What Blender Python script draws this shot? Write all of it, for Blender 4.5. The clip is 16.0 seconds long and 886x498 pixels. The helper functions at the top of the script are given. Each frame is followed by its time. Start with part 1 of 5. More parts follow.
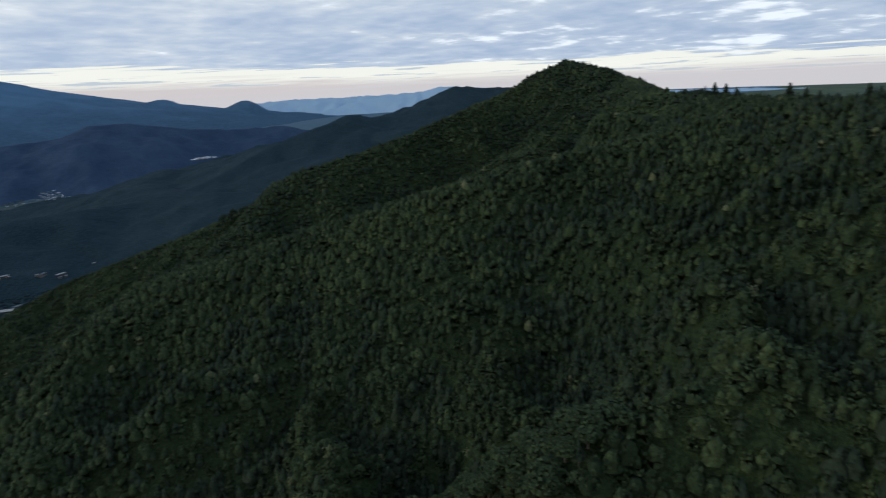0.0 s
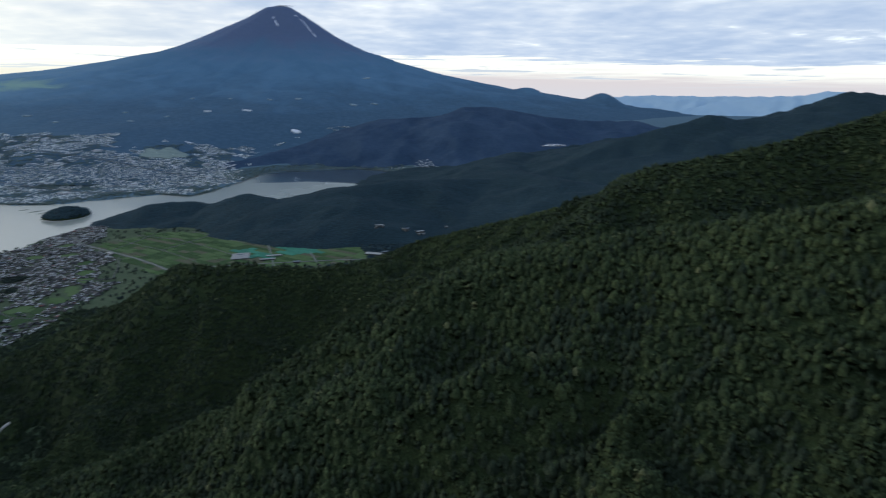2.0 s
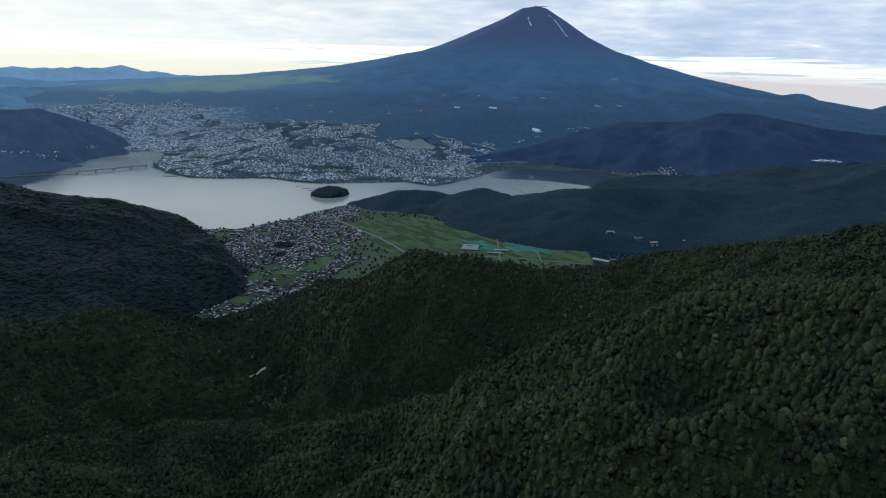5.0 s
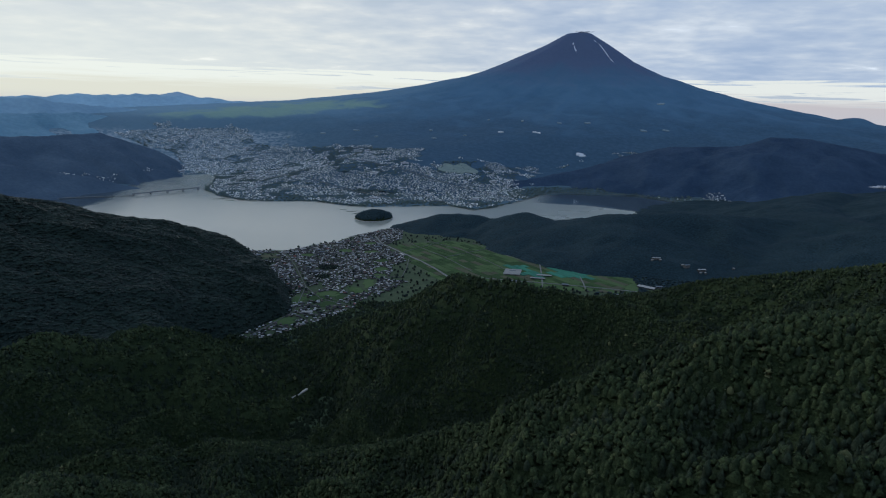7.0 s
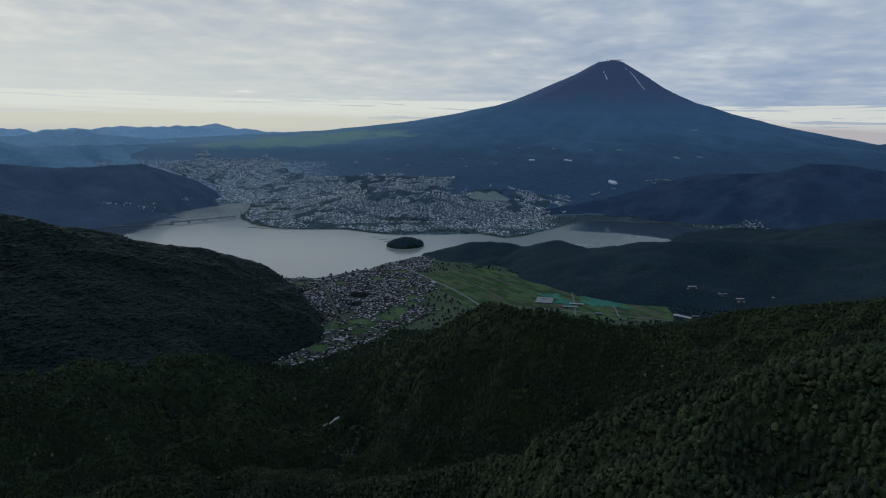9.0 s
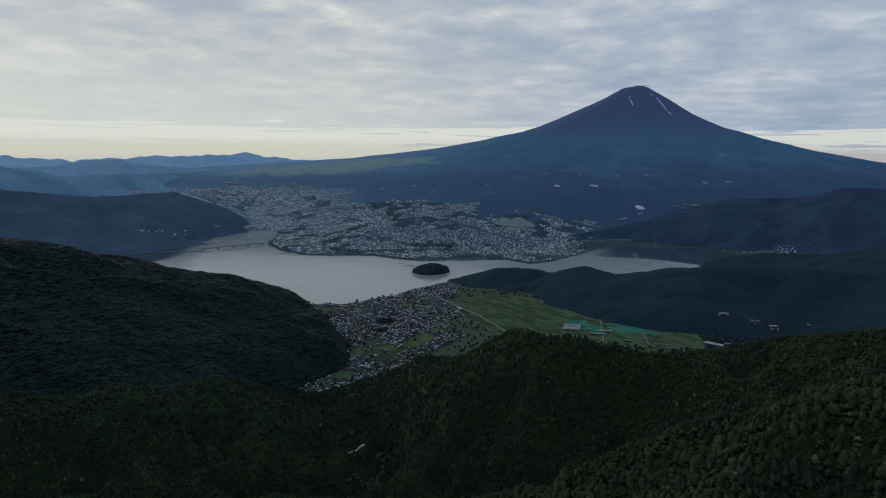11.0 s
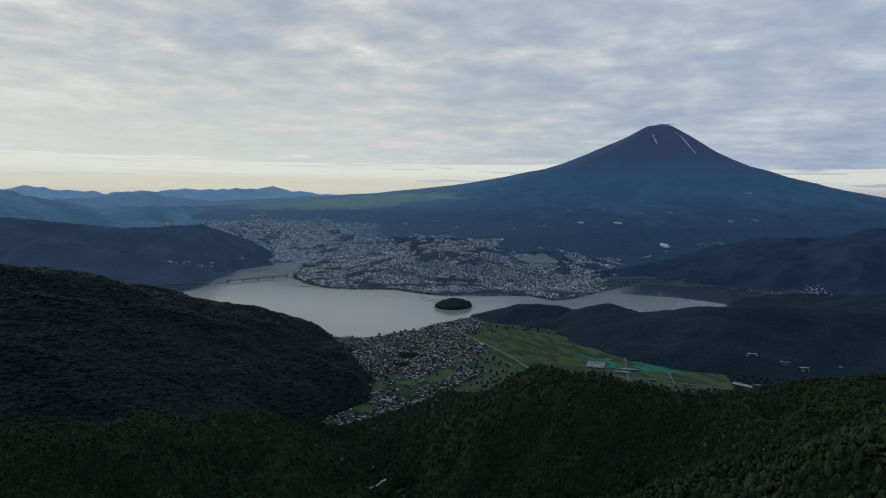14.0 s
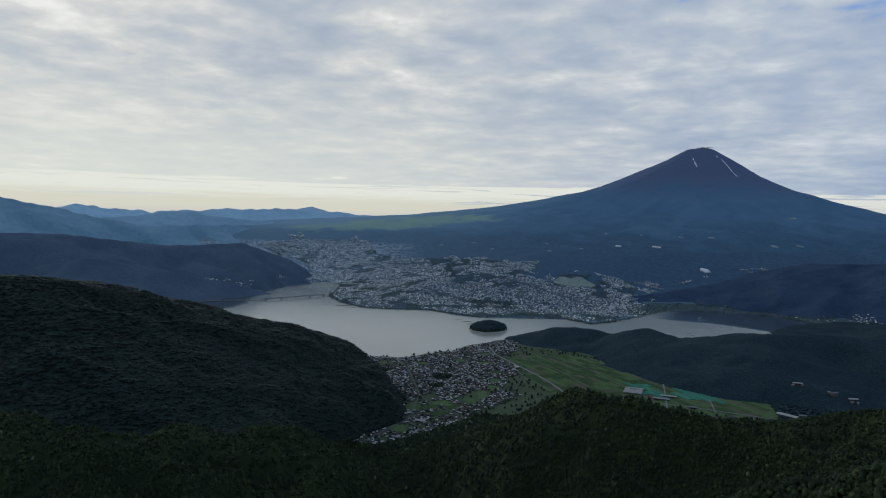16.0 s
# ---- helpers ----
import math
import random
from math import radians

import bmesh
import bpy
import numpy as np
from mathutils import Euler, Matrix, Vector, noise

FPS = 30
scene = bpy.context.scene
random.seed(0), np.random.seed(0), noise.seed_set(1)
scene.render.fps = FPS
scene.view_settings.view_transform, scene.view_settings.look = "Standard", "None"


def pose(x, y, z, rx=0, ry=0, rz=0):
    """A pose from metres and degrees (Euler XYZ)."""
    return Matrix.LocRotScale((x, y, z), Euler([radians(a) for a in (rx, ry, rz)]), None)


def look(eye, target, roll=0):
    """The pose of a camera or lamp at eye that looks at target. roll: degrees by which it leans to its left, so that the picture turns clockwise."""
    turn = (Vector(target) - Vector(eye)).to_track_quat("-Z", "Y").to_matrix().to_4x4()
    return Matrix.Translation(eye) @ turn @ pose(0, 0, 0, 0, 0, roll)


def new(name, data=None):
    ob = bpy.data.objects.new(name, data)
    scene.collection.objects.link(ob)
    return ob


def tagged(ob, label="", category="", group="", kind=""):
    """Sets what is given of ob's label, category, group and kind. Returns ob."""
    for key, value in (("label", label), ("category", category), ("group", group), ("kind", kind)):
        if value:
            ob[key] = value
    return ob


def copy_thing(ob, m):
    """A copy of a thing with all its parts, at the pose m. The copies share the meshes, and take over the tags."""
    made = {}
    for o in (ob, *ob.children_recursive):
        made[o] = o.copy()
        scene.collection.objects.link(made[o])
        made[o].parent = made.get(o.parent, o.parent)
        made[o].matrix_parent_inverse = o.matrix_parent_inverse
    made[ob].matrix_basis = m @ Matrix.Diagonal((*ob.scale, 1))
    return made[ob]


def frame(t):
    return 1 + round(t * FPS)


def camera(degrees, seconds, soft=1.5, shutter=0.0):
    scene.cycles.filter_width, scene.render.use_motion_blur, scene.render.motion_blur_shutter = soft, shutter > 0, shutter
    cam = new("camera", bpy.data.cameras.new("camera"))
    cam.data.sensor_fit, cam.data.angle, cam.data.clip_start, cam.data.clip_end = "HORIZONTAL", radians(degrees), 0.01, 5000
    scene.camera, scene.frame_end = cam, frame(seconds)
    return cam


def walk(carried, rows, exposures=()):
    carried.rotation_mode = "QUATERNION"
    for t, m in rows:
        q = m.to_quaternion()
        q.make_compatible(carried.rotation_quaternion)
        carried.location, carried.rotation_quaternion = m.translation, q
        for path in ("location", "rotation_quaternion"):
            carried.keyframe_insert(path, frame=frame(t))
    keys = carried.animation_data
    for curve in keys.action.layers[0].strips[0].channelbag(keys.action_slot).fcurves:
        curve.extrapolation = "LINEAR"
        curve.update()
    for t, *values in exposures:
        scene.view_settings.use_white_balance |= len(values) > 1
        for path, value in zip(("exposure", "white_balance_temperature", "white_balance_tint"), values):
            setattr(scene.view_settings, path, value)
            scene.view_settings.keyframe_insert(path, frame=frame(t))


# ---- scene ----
cam = camera(70.47, 16.0, soft=1.1, shutter=0.4)
PATH = [
    (0.0, pose(2.5, -14.8, 315.4, 75.06, 2.99, -43.85)),
    (0.5, pose(3.1, -12.9, 314.6, 75.45, 2.14, -35.60)),
    (1.0, pose(3.4, -10.4, 314.1, 75.50, 1.35, -29.23)),
    (1.5, pose(3.5, -6.7, 313.5, 75.44, 0.60, -22.30)),
    (2.0, pose(3.6, -2.7, 312.3, 75.36, -0.15, -12.87)),
    (2.5, pose(3.9, 1.2, 311.4, 75.17, -0.61, -4.59)),
    (3.0, pose(4.1, 3.9, 311.0, 74.91, -1.00, 0.59)),
    (3.5, pose(3.8, 5.6, 311.0, 74.70, -1.28, 3.34)),
    (4.0, pose(3.7, 6.6, 311.3, 74.65, -1.38, 5.16)),
    (4.5, pose(3.2, 7.3, 311.3, 74.79, -1.46, 6.99)),
    (7.0, pose(2.5, 8.0, 312.4, 77.12, -1.34, 12.49)),
    (7.5, pose(2.5, 7.9, 312.6, 77.73, -1.27, 13.18)),
    (8.0, pose(2.4, 7.7, 312.9, 78.33, -1.12, 13.87)),
    (8.5, pose(2.0, 7.7, 313.0, 78.95, -0.98, 14.57)),
    (9.0, pose(1.6, 7.9, 313.1, 79.59, -0.82, 15.26)),
    (11.5, pose(1.0, 8.2, 312.8, 82.47, -0.39, 17.97)),
    (12.0, pose(0.7, 8.0, 312.8, 82.97, -0.52, 18.33)),
    (12.5, pose(0.6, 7.3, 312.8, 83.51, -0.71, 18.64)),
    (13.0, pose(0.1, 6.5, 312.4, 84.05, -0.79, 18.74)),
    (13.5, pose(-0.4, 5.3, 312.3, 84.59, -0.81, 18.99)),
    (14.0, pose(0.0, 3.5, 312.0, 85.16, -0.92, 19.64)),
    (14.5, pose(0.4, 1.7, 311.6, 85.71, -1.09, 20.42)),
    (15.0, pose(0.6, 0.3, 311.1, 86.21, -1.33, 21.22)),
    (15.5, pose(0.4, -0.2, 310.6, 86.66, -1.42, 22.04)),
    (16.0, pose(0.0, 0.0, 310.0, 87.10, -1.50, 22.90)),
]
walk(cam, PATH, [(0.0, 0.2, 5750, 8), (1.0, 0.42, 5720, 8), (2.0, 0.42, 5690, 8), (4.5, 0.40, 5600, 8), (7.0, 0.03, 5500, 8), (9.0, -0.28, 5550, 8), (12.5, -0.29, 5680, 8), (16.0, -0.16, 5680, 8)])

# ---------------------------------------------------------------- world and sun
SUN_AZ = -62.0          # degrees from +y towards +x
SUN_EL = 5.0


def nd(tree, kind, ins=(), **props):
    n = tree.nodes.new(kind)
    for k, v in props.items():
        if k == "operation":
            n.operation = v
        elif k == "blend":
            n.data_type, n.blend_type = "RGBA", v
        elif k == "dims":
            n.noise_dimensions = v
        elif k == "clamp":
            n.use_clamp = v
    for key, v in dict(ins).items():
        if isinstance(v, bpy.types.NodeSocket):
            tree.links.new(v, n.inputs[key])
        else:
            n.inputs[key].default_value = v
    return n


def mth(tree, op, a, b=0.0, c=0.0, clamp=False):
    return nd(tree, "ShaderNodeMath", {0: a, 1: b, 2: c}, operation=op, clamp=clamp).outputs[0]


def mixc(tree, fac, a, b, blend="MIX"):
    n = nd(tree, "ShaderNodeMix", {0: fac, 6: a, 7: b}, blend=blend)
    return n.outputs[2]


def ramp(tree, fac, stops):
    n = tree.nodes.new("ShaderNodeValToRGB")
    tree.links.new(fac, n.inputs[0])
    el = n.color_ramp.elements
    while len(el) < len(stops):
        el.new(0.5)
    for e, (p, col) in zip(el, stops):
        e.position = p
        e.color = (*col, 1) if len(col) == 3 else (col[0], col[0], col[0], 1)
    return n.outputs[0]


def smooth(tree, v, lo, hi):
    n = nd(tree, "ShaderNodeMapRange", {0: v, 1: lo, 2: hi, 3: 0.0, 4: 1.0})
    n.interpolation_type = "SMOOTHSTEP"
    return n.outputs[0]


def noise_n(tree, vec, scale, detail=4.0, rough=0.55, dist=0.0):
    return nd(tree, "ShaderNodeTexNoise", {"Vector": vec, "Scale": scale, "Detail": detail, "Roughness": rough, "Distortion": dist}).outputs[0]


def make_world():
    w = bpy.data.worlds.new("dawn_sky")
    scene.world = w
    w.use_nodes = True
    t = w.node_tree
    t.nodes.clear()
    direction = nd(t, "ShaderNodeTexCoord").outputs["Generated"]
    sep = nd(t, "ShaderNodeSeparateXYZ", {0: direction}).outputs
    sky = t.nodes.new("ShaderNodeTexSky")
    sky.sky_type = "NISHITA"
    sky.sun_disc = False
    sky.sun_elevation, sky.sun_rotation = radians(SUN_EL), radians(SUN_AZ)
    sky.altitude = 1400
    blue = mixc(t, 1.0, sky.outputs[0], (SKY_GAIN * 1.25, SKY_GAIN * 1.25, SKY_GAIN * 1.6, 1), "MULTIPLY")
    z = sep[2]
    zc = mth(t, "MAXIMUM", z, 0.0)
    # flat cloud deck seen in perspective
    azi = mth(t, "ARCTAN2", sep[0], sep[1])
    inv = mth(t, "DIVIDE", 1.0, mth(t, "ADD", zc, 0.11))
    plane = nd(t, "ShaderNodeVectorMath", {0: direction, 3: inv}, operation="SCALE").outputs[0]
    plane = nd(t, "ShaderNodeVectorMath", {0: plane, 1: (1.0, 1.0, 0.0)}, operation="MULTIPLY").outputs[0]
    big = noise_n(t, plane, 0.30, 3.0, 0.5, 0.0)
    mid = noise_n(t, plane, 1.3, 5.0, 0.52, 0.1)
    fine = noise_n(t, plane, 3.9, 5.0, 0.52, 0.15)
    dens = mth(t, "ADD", mth(t, "MULTIPLY", big, 0.26), mth(t, "ADD", mth(t, "MULTIPLY", mid, 0.42), mth(t, "MULTIPLY", fine, 0.32)))
    calm = ramp(t, dens, [(0.40, (0.455, 0.50, 0.565)), (0.50, (0.565, 0.585, 0.61)), (0.58, (0.68, 0.67, 0.65))])
    shade = ramp(t, dens, [(0.40, (0.42, 0.47, 0.545)), (0.46, (0.50, 0.535, 0.59)), (0.51, (0.59, 0.605, 0.62)), (0.555, (0.72, 0.705, 0.67)), (0.61, (0.93, 0.90, 0.84))])
    shade = mixc(t, mth(t, "ADD", 0.25, mth(t, "MULTIPLY", smooth(t, z, 0.08, 0.26), 0.75)), calm, shade)
    # sunlit rims and breaks, widest on the +x side and overhead
    high = mth(t, "MULTIPLY", mth(t, "MULTIPLY", smooth(t, z, 0.20, 0.34), mth(t, "SUBTRACT", 1.0, smooth(t, z, 0.42, 0.62))), smooth(t, azi, -0.35, 0.2))
    rim = mth(t, "ADD", mth(t, "MULTIPLY", fine, 0.4), mth(t, "MULTIPLY", mid, 0.6))
    gap = mth(t, "MULTIPLY", smooth(t, azi, 0.68, 0.95), mth(t, "SUBTRACT", 1.0, smooth(t, z, 0.10, 0.16)))
    place = mth(t, "ADD", mth(t, "MULTIPLY", gap, 0.085), mth(t, "MULTIPLY", high, 0.055))
    white = smooth(t, mth(t, "ADD", rim, place), 0.60, 0.70)
    shade = mixc(t, mth(t, "MULTIPLY", white, 0.85), shade, (1.05, 1.0, 0.92, 1))
    shade = mixc(t, smooth(t, z, 0.36, 0.60), shade, mixc(t, 1.0, shade, (0.74, 0.84, 1.0, 1), "MULTIPLY"))
    shade = mixc(t, smooth(t, sep[0], -0.5, 0.9), shade, mixc(t, 1.0, shade, (0.82, 0.86, 0.92, 1), "MULTIPLY"))
    glow = smooth(t, mth(t, "SUBTRACT", mth(t, "MULTIPLY", sep[1], 0.47), mth(t, "MULTIPLY", sep[0], 0.88)), 0.25, 0.95)
    shade = mixc(t, glow, shade, mixc(t, 1.0, shade, (1.10, 1.04, 0.95, 1), "MULTIPLY"))
    # holes in the deck, more of them high up towards +x
    cover = smooth(t, mth(t, "ADD", rim, mth(t, "SUBTRACT", 0.14, mth(t, "MULTIPLY", high, 0.335))), 0.32, 0.42)
    col = mixc(t, cover, blue, shade)
    # low band of lit air under the deck's edge, warmest towards the sun
    sx, sy = math.sin(radians(SUN_AZ)), math.cos(radians(SUN_AZ))
    toward = mth(t, "ADD", mth(t, "MULTIPLY", sep[0], sx), mth(t, "MULTIPLY", sep[1], sy))
    warm = smooth(t, toward, 0.1, 0.95)
    wash = mth(t, "MULTIPLY", smooth(t, toward, 0.45, 1.0), mth(t, "SUBTRACT", 1.0, smooth(t, z, 0.02, 0.26)))
    col = mixc(t, mth(t, "MULTIPLY", wash, 0.75), col, (0.92, 0.86, 0.68, 1))
    streak = nd(t, "ShaderNodeCombineXYZ", {0: mth(t, "MULTIPLY", azi, 5.0), 1: mth(t, "MULTIPLY", z, 150.0)}).outputs[0]
    st = noise_n(t, streak, 1.0, 5.0, 0.6, 0.3)
    lower = mth(t, "MULTIPLY", mth(t, "MAXIMUM", sep[0], 0.0), 0.030)
    edge = mth(t, "ADD", mth(t, "ADD", z, lower), mth(t, "MULTIPLY", mth(t, "SUBTRACT", st, 0.5), 0.040))
    band = mth(t, "SUBTRACT", 1.0, smooth(t, edge, 0.046, 0.050))
    low = mixc(t, warm, (0.60, 0.51, 0.46, 1), (0.81, 0.73, 0.54, 1))
    low = mixc(t, smooth(t, edge, 0.016, 0.036), low, mixc(t, warm, (0.86, 0.80, 0.66, 1), (0.93, 0.87, 0.69, 1)))
    bars = mth(t, "MULTIPLY", smooth(t, st, 0.56, 0.61), smooth(t, edge, 0.016, 0.030))
    low = mixc(t, mth(t, "MULTIPLY", bars, mth(t, "SUBTRACT", 0.85, mth(t, "MULTIPLY", smooth(t, toward, 0.6, 0.95), 0.6))), low, (0.46, 0.48, 0.50, 1))
    col = mixc(t, mth(t, "MULTIPLY", band, 0.96), col, low)
    col = mixc(t, mth(t, "SUBTRACT", 1.0, smooth(t, z, -0.02, 0.012)), col, (0.58, 0.52, 0.49, 1))
    bg = nd(t, "ShaderNodeBackground", {"Color": col, "Strength": WORLD_STRENGTH})
    out = t.nodes.new("ShaderNodeOutputWorld")
    t.links.new(bg.outputs[0], out.inputs[0])


SKY_GAIN = 0.19
WORLD_STRENGTH = 1.0
make_world()

sun_data = bpy.data.lights.new("sun", "SUN")
sun_data.energy, sun_data.angle, sun_data.color = 0.9, radians(16), (1.0, 0.92, 0.80)
sun = new("sun", sun_data)
_a, _e = radians(SUN_AZ), radians(SUN_EL + 6)
sun.matrix_world = look((math.sin(_a) * math.cos(_e) * 1000, math.cos(_a) * math.cos(_e) * 1000, math.sin(_e) * 1000), (0, 0, 0))


# ---------------------------------------------------------------- materials
def material(name):
    m = bpy.data.materials.new(name)
    m.use_nodes = True
    t = m.node_tree
    return m, t, t.nodes["Principled BSDF"]


def mottled(name, cols, scale, rough=0.9, bump=0.3, bump_scale=None, bump_dist=0.3, spec=0.2, fine=6.0, rand=0.0, island=0.0, grain=0.0):
    """A surface of two or three tones mixed at two scales, with fine relief. scale is 1/m."""
    m, t, b = material(name)
    pos = nd(t, "ShaderNodeNewGeometry").outputs["Position"]
    n1 = noise_n(t, pos, scale, 4.0, 0.55, 0.2)
    n2 = noise_n(t, pos, scale * fine, 4.0, 0.6)
    fac = mth(t, "ADD", mth(t, "MULTIPLY", n1, 0.6), mth(t, "MULTIPLY", n2, 0.4))
    if rand:
        r = nd(t, "ShaderNodeObjectInfo").outputs["Random"]
        fac = mth(t, "ADD", fac, mth(t, "MULTIPLY", mth(t, "SUBTRACT", r, 0.5), rand))
    if island:
        r = nd(t, "ShaderNodeNewGeometry").outputs["Random Per Island"]
        fac = mth(t, "ADD", fac, mth(t, "MULTIPLY", mth(t, "SUBTRACT", r, 0.5), island))
    k = len(cols)
    col = ramp(t, fac, [(0.32 + 0.36 * i / (k - 1), c) for i, c in enumerate(cols)])
    if grain:
        speck = noise_n(t, pos, grain, 4.0, 0.7)
        col = mixc(t, 1.0, col, ramp(t, speck, [(0.30, (0.48,)), (0.50, (0.95,)), (0.70, (1.65,))]), "MULTIPLY")
    t.links.new(col, b.inputs["Base Color"])
    b.inputs["Roughness"].default_value = rough
    b.inputs["Specular IOR Level"].default_value = spec
    if bump:
        h = noise_n(t, pos, bump_scale or scale * fine * 2, 3.0, 0.6)
        bp = nd(t, "ShaderNodeBump", {"Strength": bump, "Distance": bump_dist, "Height": h})
        t.links.new(bp.outputs[0], b.inputs["Normal"])
    return m


M_FLOOR = mottled("forest_undergrowth", [(0.0141, 0.0228, 0.0097), (0.0238, 0.0351, 0.0141), (0.0352, 0.0484, 0.0184)], 0.016, 0.95, 0.9, 1.1, 1.2, 0.08, fine=12.0, grain=1.4)
M_LEAF = mottled("foliage_broadleaf", [(0.0191, 0.0291, 0.0132), (0.0300, 0.0429, 0.0180), (0.0474, 0.0626, 0.0252)], 0.016, 0.85, 0.5, 2.6, 0.4, spec=0.1, fine=12.0, island=0.34, grain=1.5)
M_LEAF_PALE = mottled("foliage_pale", [(0.075, 0.085, 0.038), (0.12, 0.125, 0.058)], 0.2, 0.8, 0.8, 2.6, 0.6, spec=0.12, fine=8.0, island=0.5)
M_PINE = mottled("foliage_conifer", [(0.0173, 0.0263, 0.0151), (0.0286, 0.0399, 0.0220)], 0.02, 0.85, 0.6, 2.5, 0.3, spec=0.12, fine=9.0, island=0.35, grain=1.6)
M_BARK = mottled("bark", [(0.05, 0.04, 0.03), (0.11, 0.09, 0.07)], 1.5, 0.95, 0.6, 8.0, 0.05)
M_HILL = mottled("wooded_hill", [(0.0115, 0.0197, 0.0167), (0.0167, 0.0271, 0.0216), (0.0237, 0.0350, 0.0271)], 0.012, 0.92, 0.5, 0.35, 2.0, 0.1, fine=14.0, grain=0.35)
# ridges: air haze painted into the base colours, bluer and paler with distance
M_HILLB = mottled("wooded_ridge_haze_blue", [(0.0226, 0.0392, 0.0704), (0.0324, 0.0538, 0.0891), (0.0460, 0.0702, 0.1107)], 0.008, 0.95, 0.7, 0.16, 4.0, 0.05, fine=12.0)
M_HILLG = mottled("wooded_ridge_haze_grey", [(0.0448, 0.0694, 0.1008), (0.0650, 0.0930, 0.1288), (0.0874, 0.1210, 0.1590)], 0.008, 0.95, 0.7, 0.16, 4.0, 0.05, fine=12.0)
M_HILLE = mottled("wooded_ridge_haze_teal", [(0.0150, 0.0273, 0.0342), (0.0190, 0.0333, 0.0394), (0.0230, 0.0393, 0.0466)], 0.012, 0.95, 0.55, 0.3, 2.2, 0.05, fine=12.0, grain=0.3)
M_HILLM = mottled("ridge_mid_haze", [(0.1107, 0.1972, 0.2578), (0.1514, 0.2484, 0.3120), (0.1969, 0.3065, 0.3682)], 0.005, 0.95, 0.5, 0.08, 6.0, 0.05, fine=10.0)
M_HILLC = mottled("far_ridge_haze", [(0.2228, 0.3367, 0.4350), (0.2762, 0.4068, 0.5053), (0.3351, 0.4816, 0.5786)], 0.004, 0.95, 0.5, 0.06, 6.0, 0.05, fine=10.0)
M_HILLH = mottled("ridge_pale_haze", [(0.1628, 0.2514, 0.3307), (0.2016, 0.3038, 0.3841), (0.2457, 0.3604, 0.4404)], 0.004, 0.95, 0.5, 0.06, 6.0, 0.05, fine=10.0)
M_HILLD = mottled("farthest_ridge_haze", [(0.275, 0.379, 0.473), (0.310, 0.411, 0.505)], 0.004, 0.95, 0.3, 0.05, 6.0, 0.05, fine=10.0)


def plain_material():
    m = mottled("valley_ground", [(0.036, 0.052, 0.028), (0.056, 0.076, 0.040), (0.088, 0.105, 0.060)], 0.01, 0.95, 0.3, 0.3, 0.5, 0.1, fine=11.0)
    t = m.node_tree
    b = t.nodes["Principled BSDF"]
    src = b.inputs["Base Color"].links[0].from_socket
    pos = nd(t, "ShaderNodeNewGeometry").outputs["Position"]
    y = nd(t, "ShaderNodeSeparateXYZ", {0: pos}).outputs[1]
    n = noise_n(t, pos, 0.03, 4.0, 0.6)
    # wooded floor beyond the lake; its blue-grey cast is haze painted in
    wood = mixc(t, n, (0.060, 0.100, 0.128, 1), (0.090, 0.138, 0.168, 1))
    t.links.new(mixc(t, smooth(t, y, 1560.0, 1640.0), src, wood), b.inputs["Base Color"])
    return m


M_PLAIN = plain_material()
M_WOODC = mottled("woodland_dark", [(0.0115, 0.0193, 0.0160), (0.0171, 0.0271, 0.0216), (0.0248, 0.0373, 0.0280)], 0.02, 0.85, 0.8, 0.8, 1.2, spec=0.15, fine=9.0, island=0.35, grain=0.30)
# bluer and paler woodland copies, with the haze in front of them painted in
M_WOODE = mottled("woodland_haze_blue", [(0.0180, 0.0329, 0.0400), (0.0230, 0.0407, 0.0469), (0.0291, 0.0484, 0.0547)], 0.02, 0.9, 0.3, 0.6, 0.8, spec=0.1, fine=9.0, island=0.15, grain=0.25)
M_WOODF = mottled("woodland_far_haze", [(0.070, 0.100, 0.092), (0.091, 0.122, 0.109), (0.109, 0.143, 0.123)], 0.02, 0.9, 0.8, 0.6, 1.5, spec=0.1, fine=9.0, island=0.3)
M_STONE = mottled("pale_stone", [(0.26, 0.25, 0.23), (0.38, 0.37, 0.34)], 0.2, 0.9, 0.3)
M_BANK = mottled("sandbar_soil", [(0.05, 0.06, 0.045), (0.09, 0.10, 0.07)], 0.1, 0.95, 0.3)
M_CONC = mottled("bridge_concrete", [(0.1875, 0.1938, 0.2000), (0.2500, 0.2562, 0.2625)], 0.1, 0.85, 0.2)
M_ASPHALT = mottled("road_worn_asphalt", [(0.1164, 0.1161, 0.1110), (0.1752, 0.1741, 0.1590)], 0.1, 0.9, 0.1)
M_LANE = mottled("lane_dark_asphalt", [(0.085, 0.085, 0.082), (0.135, 0.132, 0.122)], 0.1, 0.9, 0.1)
M_CROP = mottled("crop_rows", [(0.0321, 0.0595, 0.0202), (0.0486, 0.0860, 0.0273), (0.0703, 0.1071, 0.0405)], 0.03, 0.95, 0.3, 0.6, 0.3, 0.1, fine=6.0, rand=0.75)
M_SOIL = mottled("bare_soil", [(0.0587, 0.0616, 0.0337), (0.0765, 0.0792, 0.0436)], 0.05, 0.95, 0.3, rand=0.4)
M_NET = mottled("teal_crop_net", [(0.024, 0.120, 0.075), (0.036, 0.162, 0.099)], 0.05, 0.8, 0.1, rand=0.5)
M_WALL_A = mottled("white_render", [(0.0543, 0.0517, 0.0475), (0.1353, 0.1295, 0.1191)], 0.3, 0.85, 0.1, rand=0.4)
M_WALL_B = mottled("beige_render", [(0.0435, 0.0394, 0.0327), (0.1006, 0.0916, 0.0777)], 0.3, 0.85, 0.1, rand=0.4)
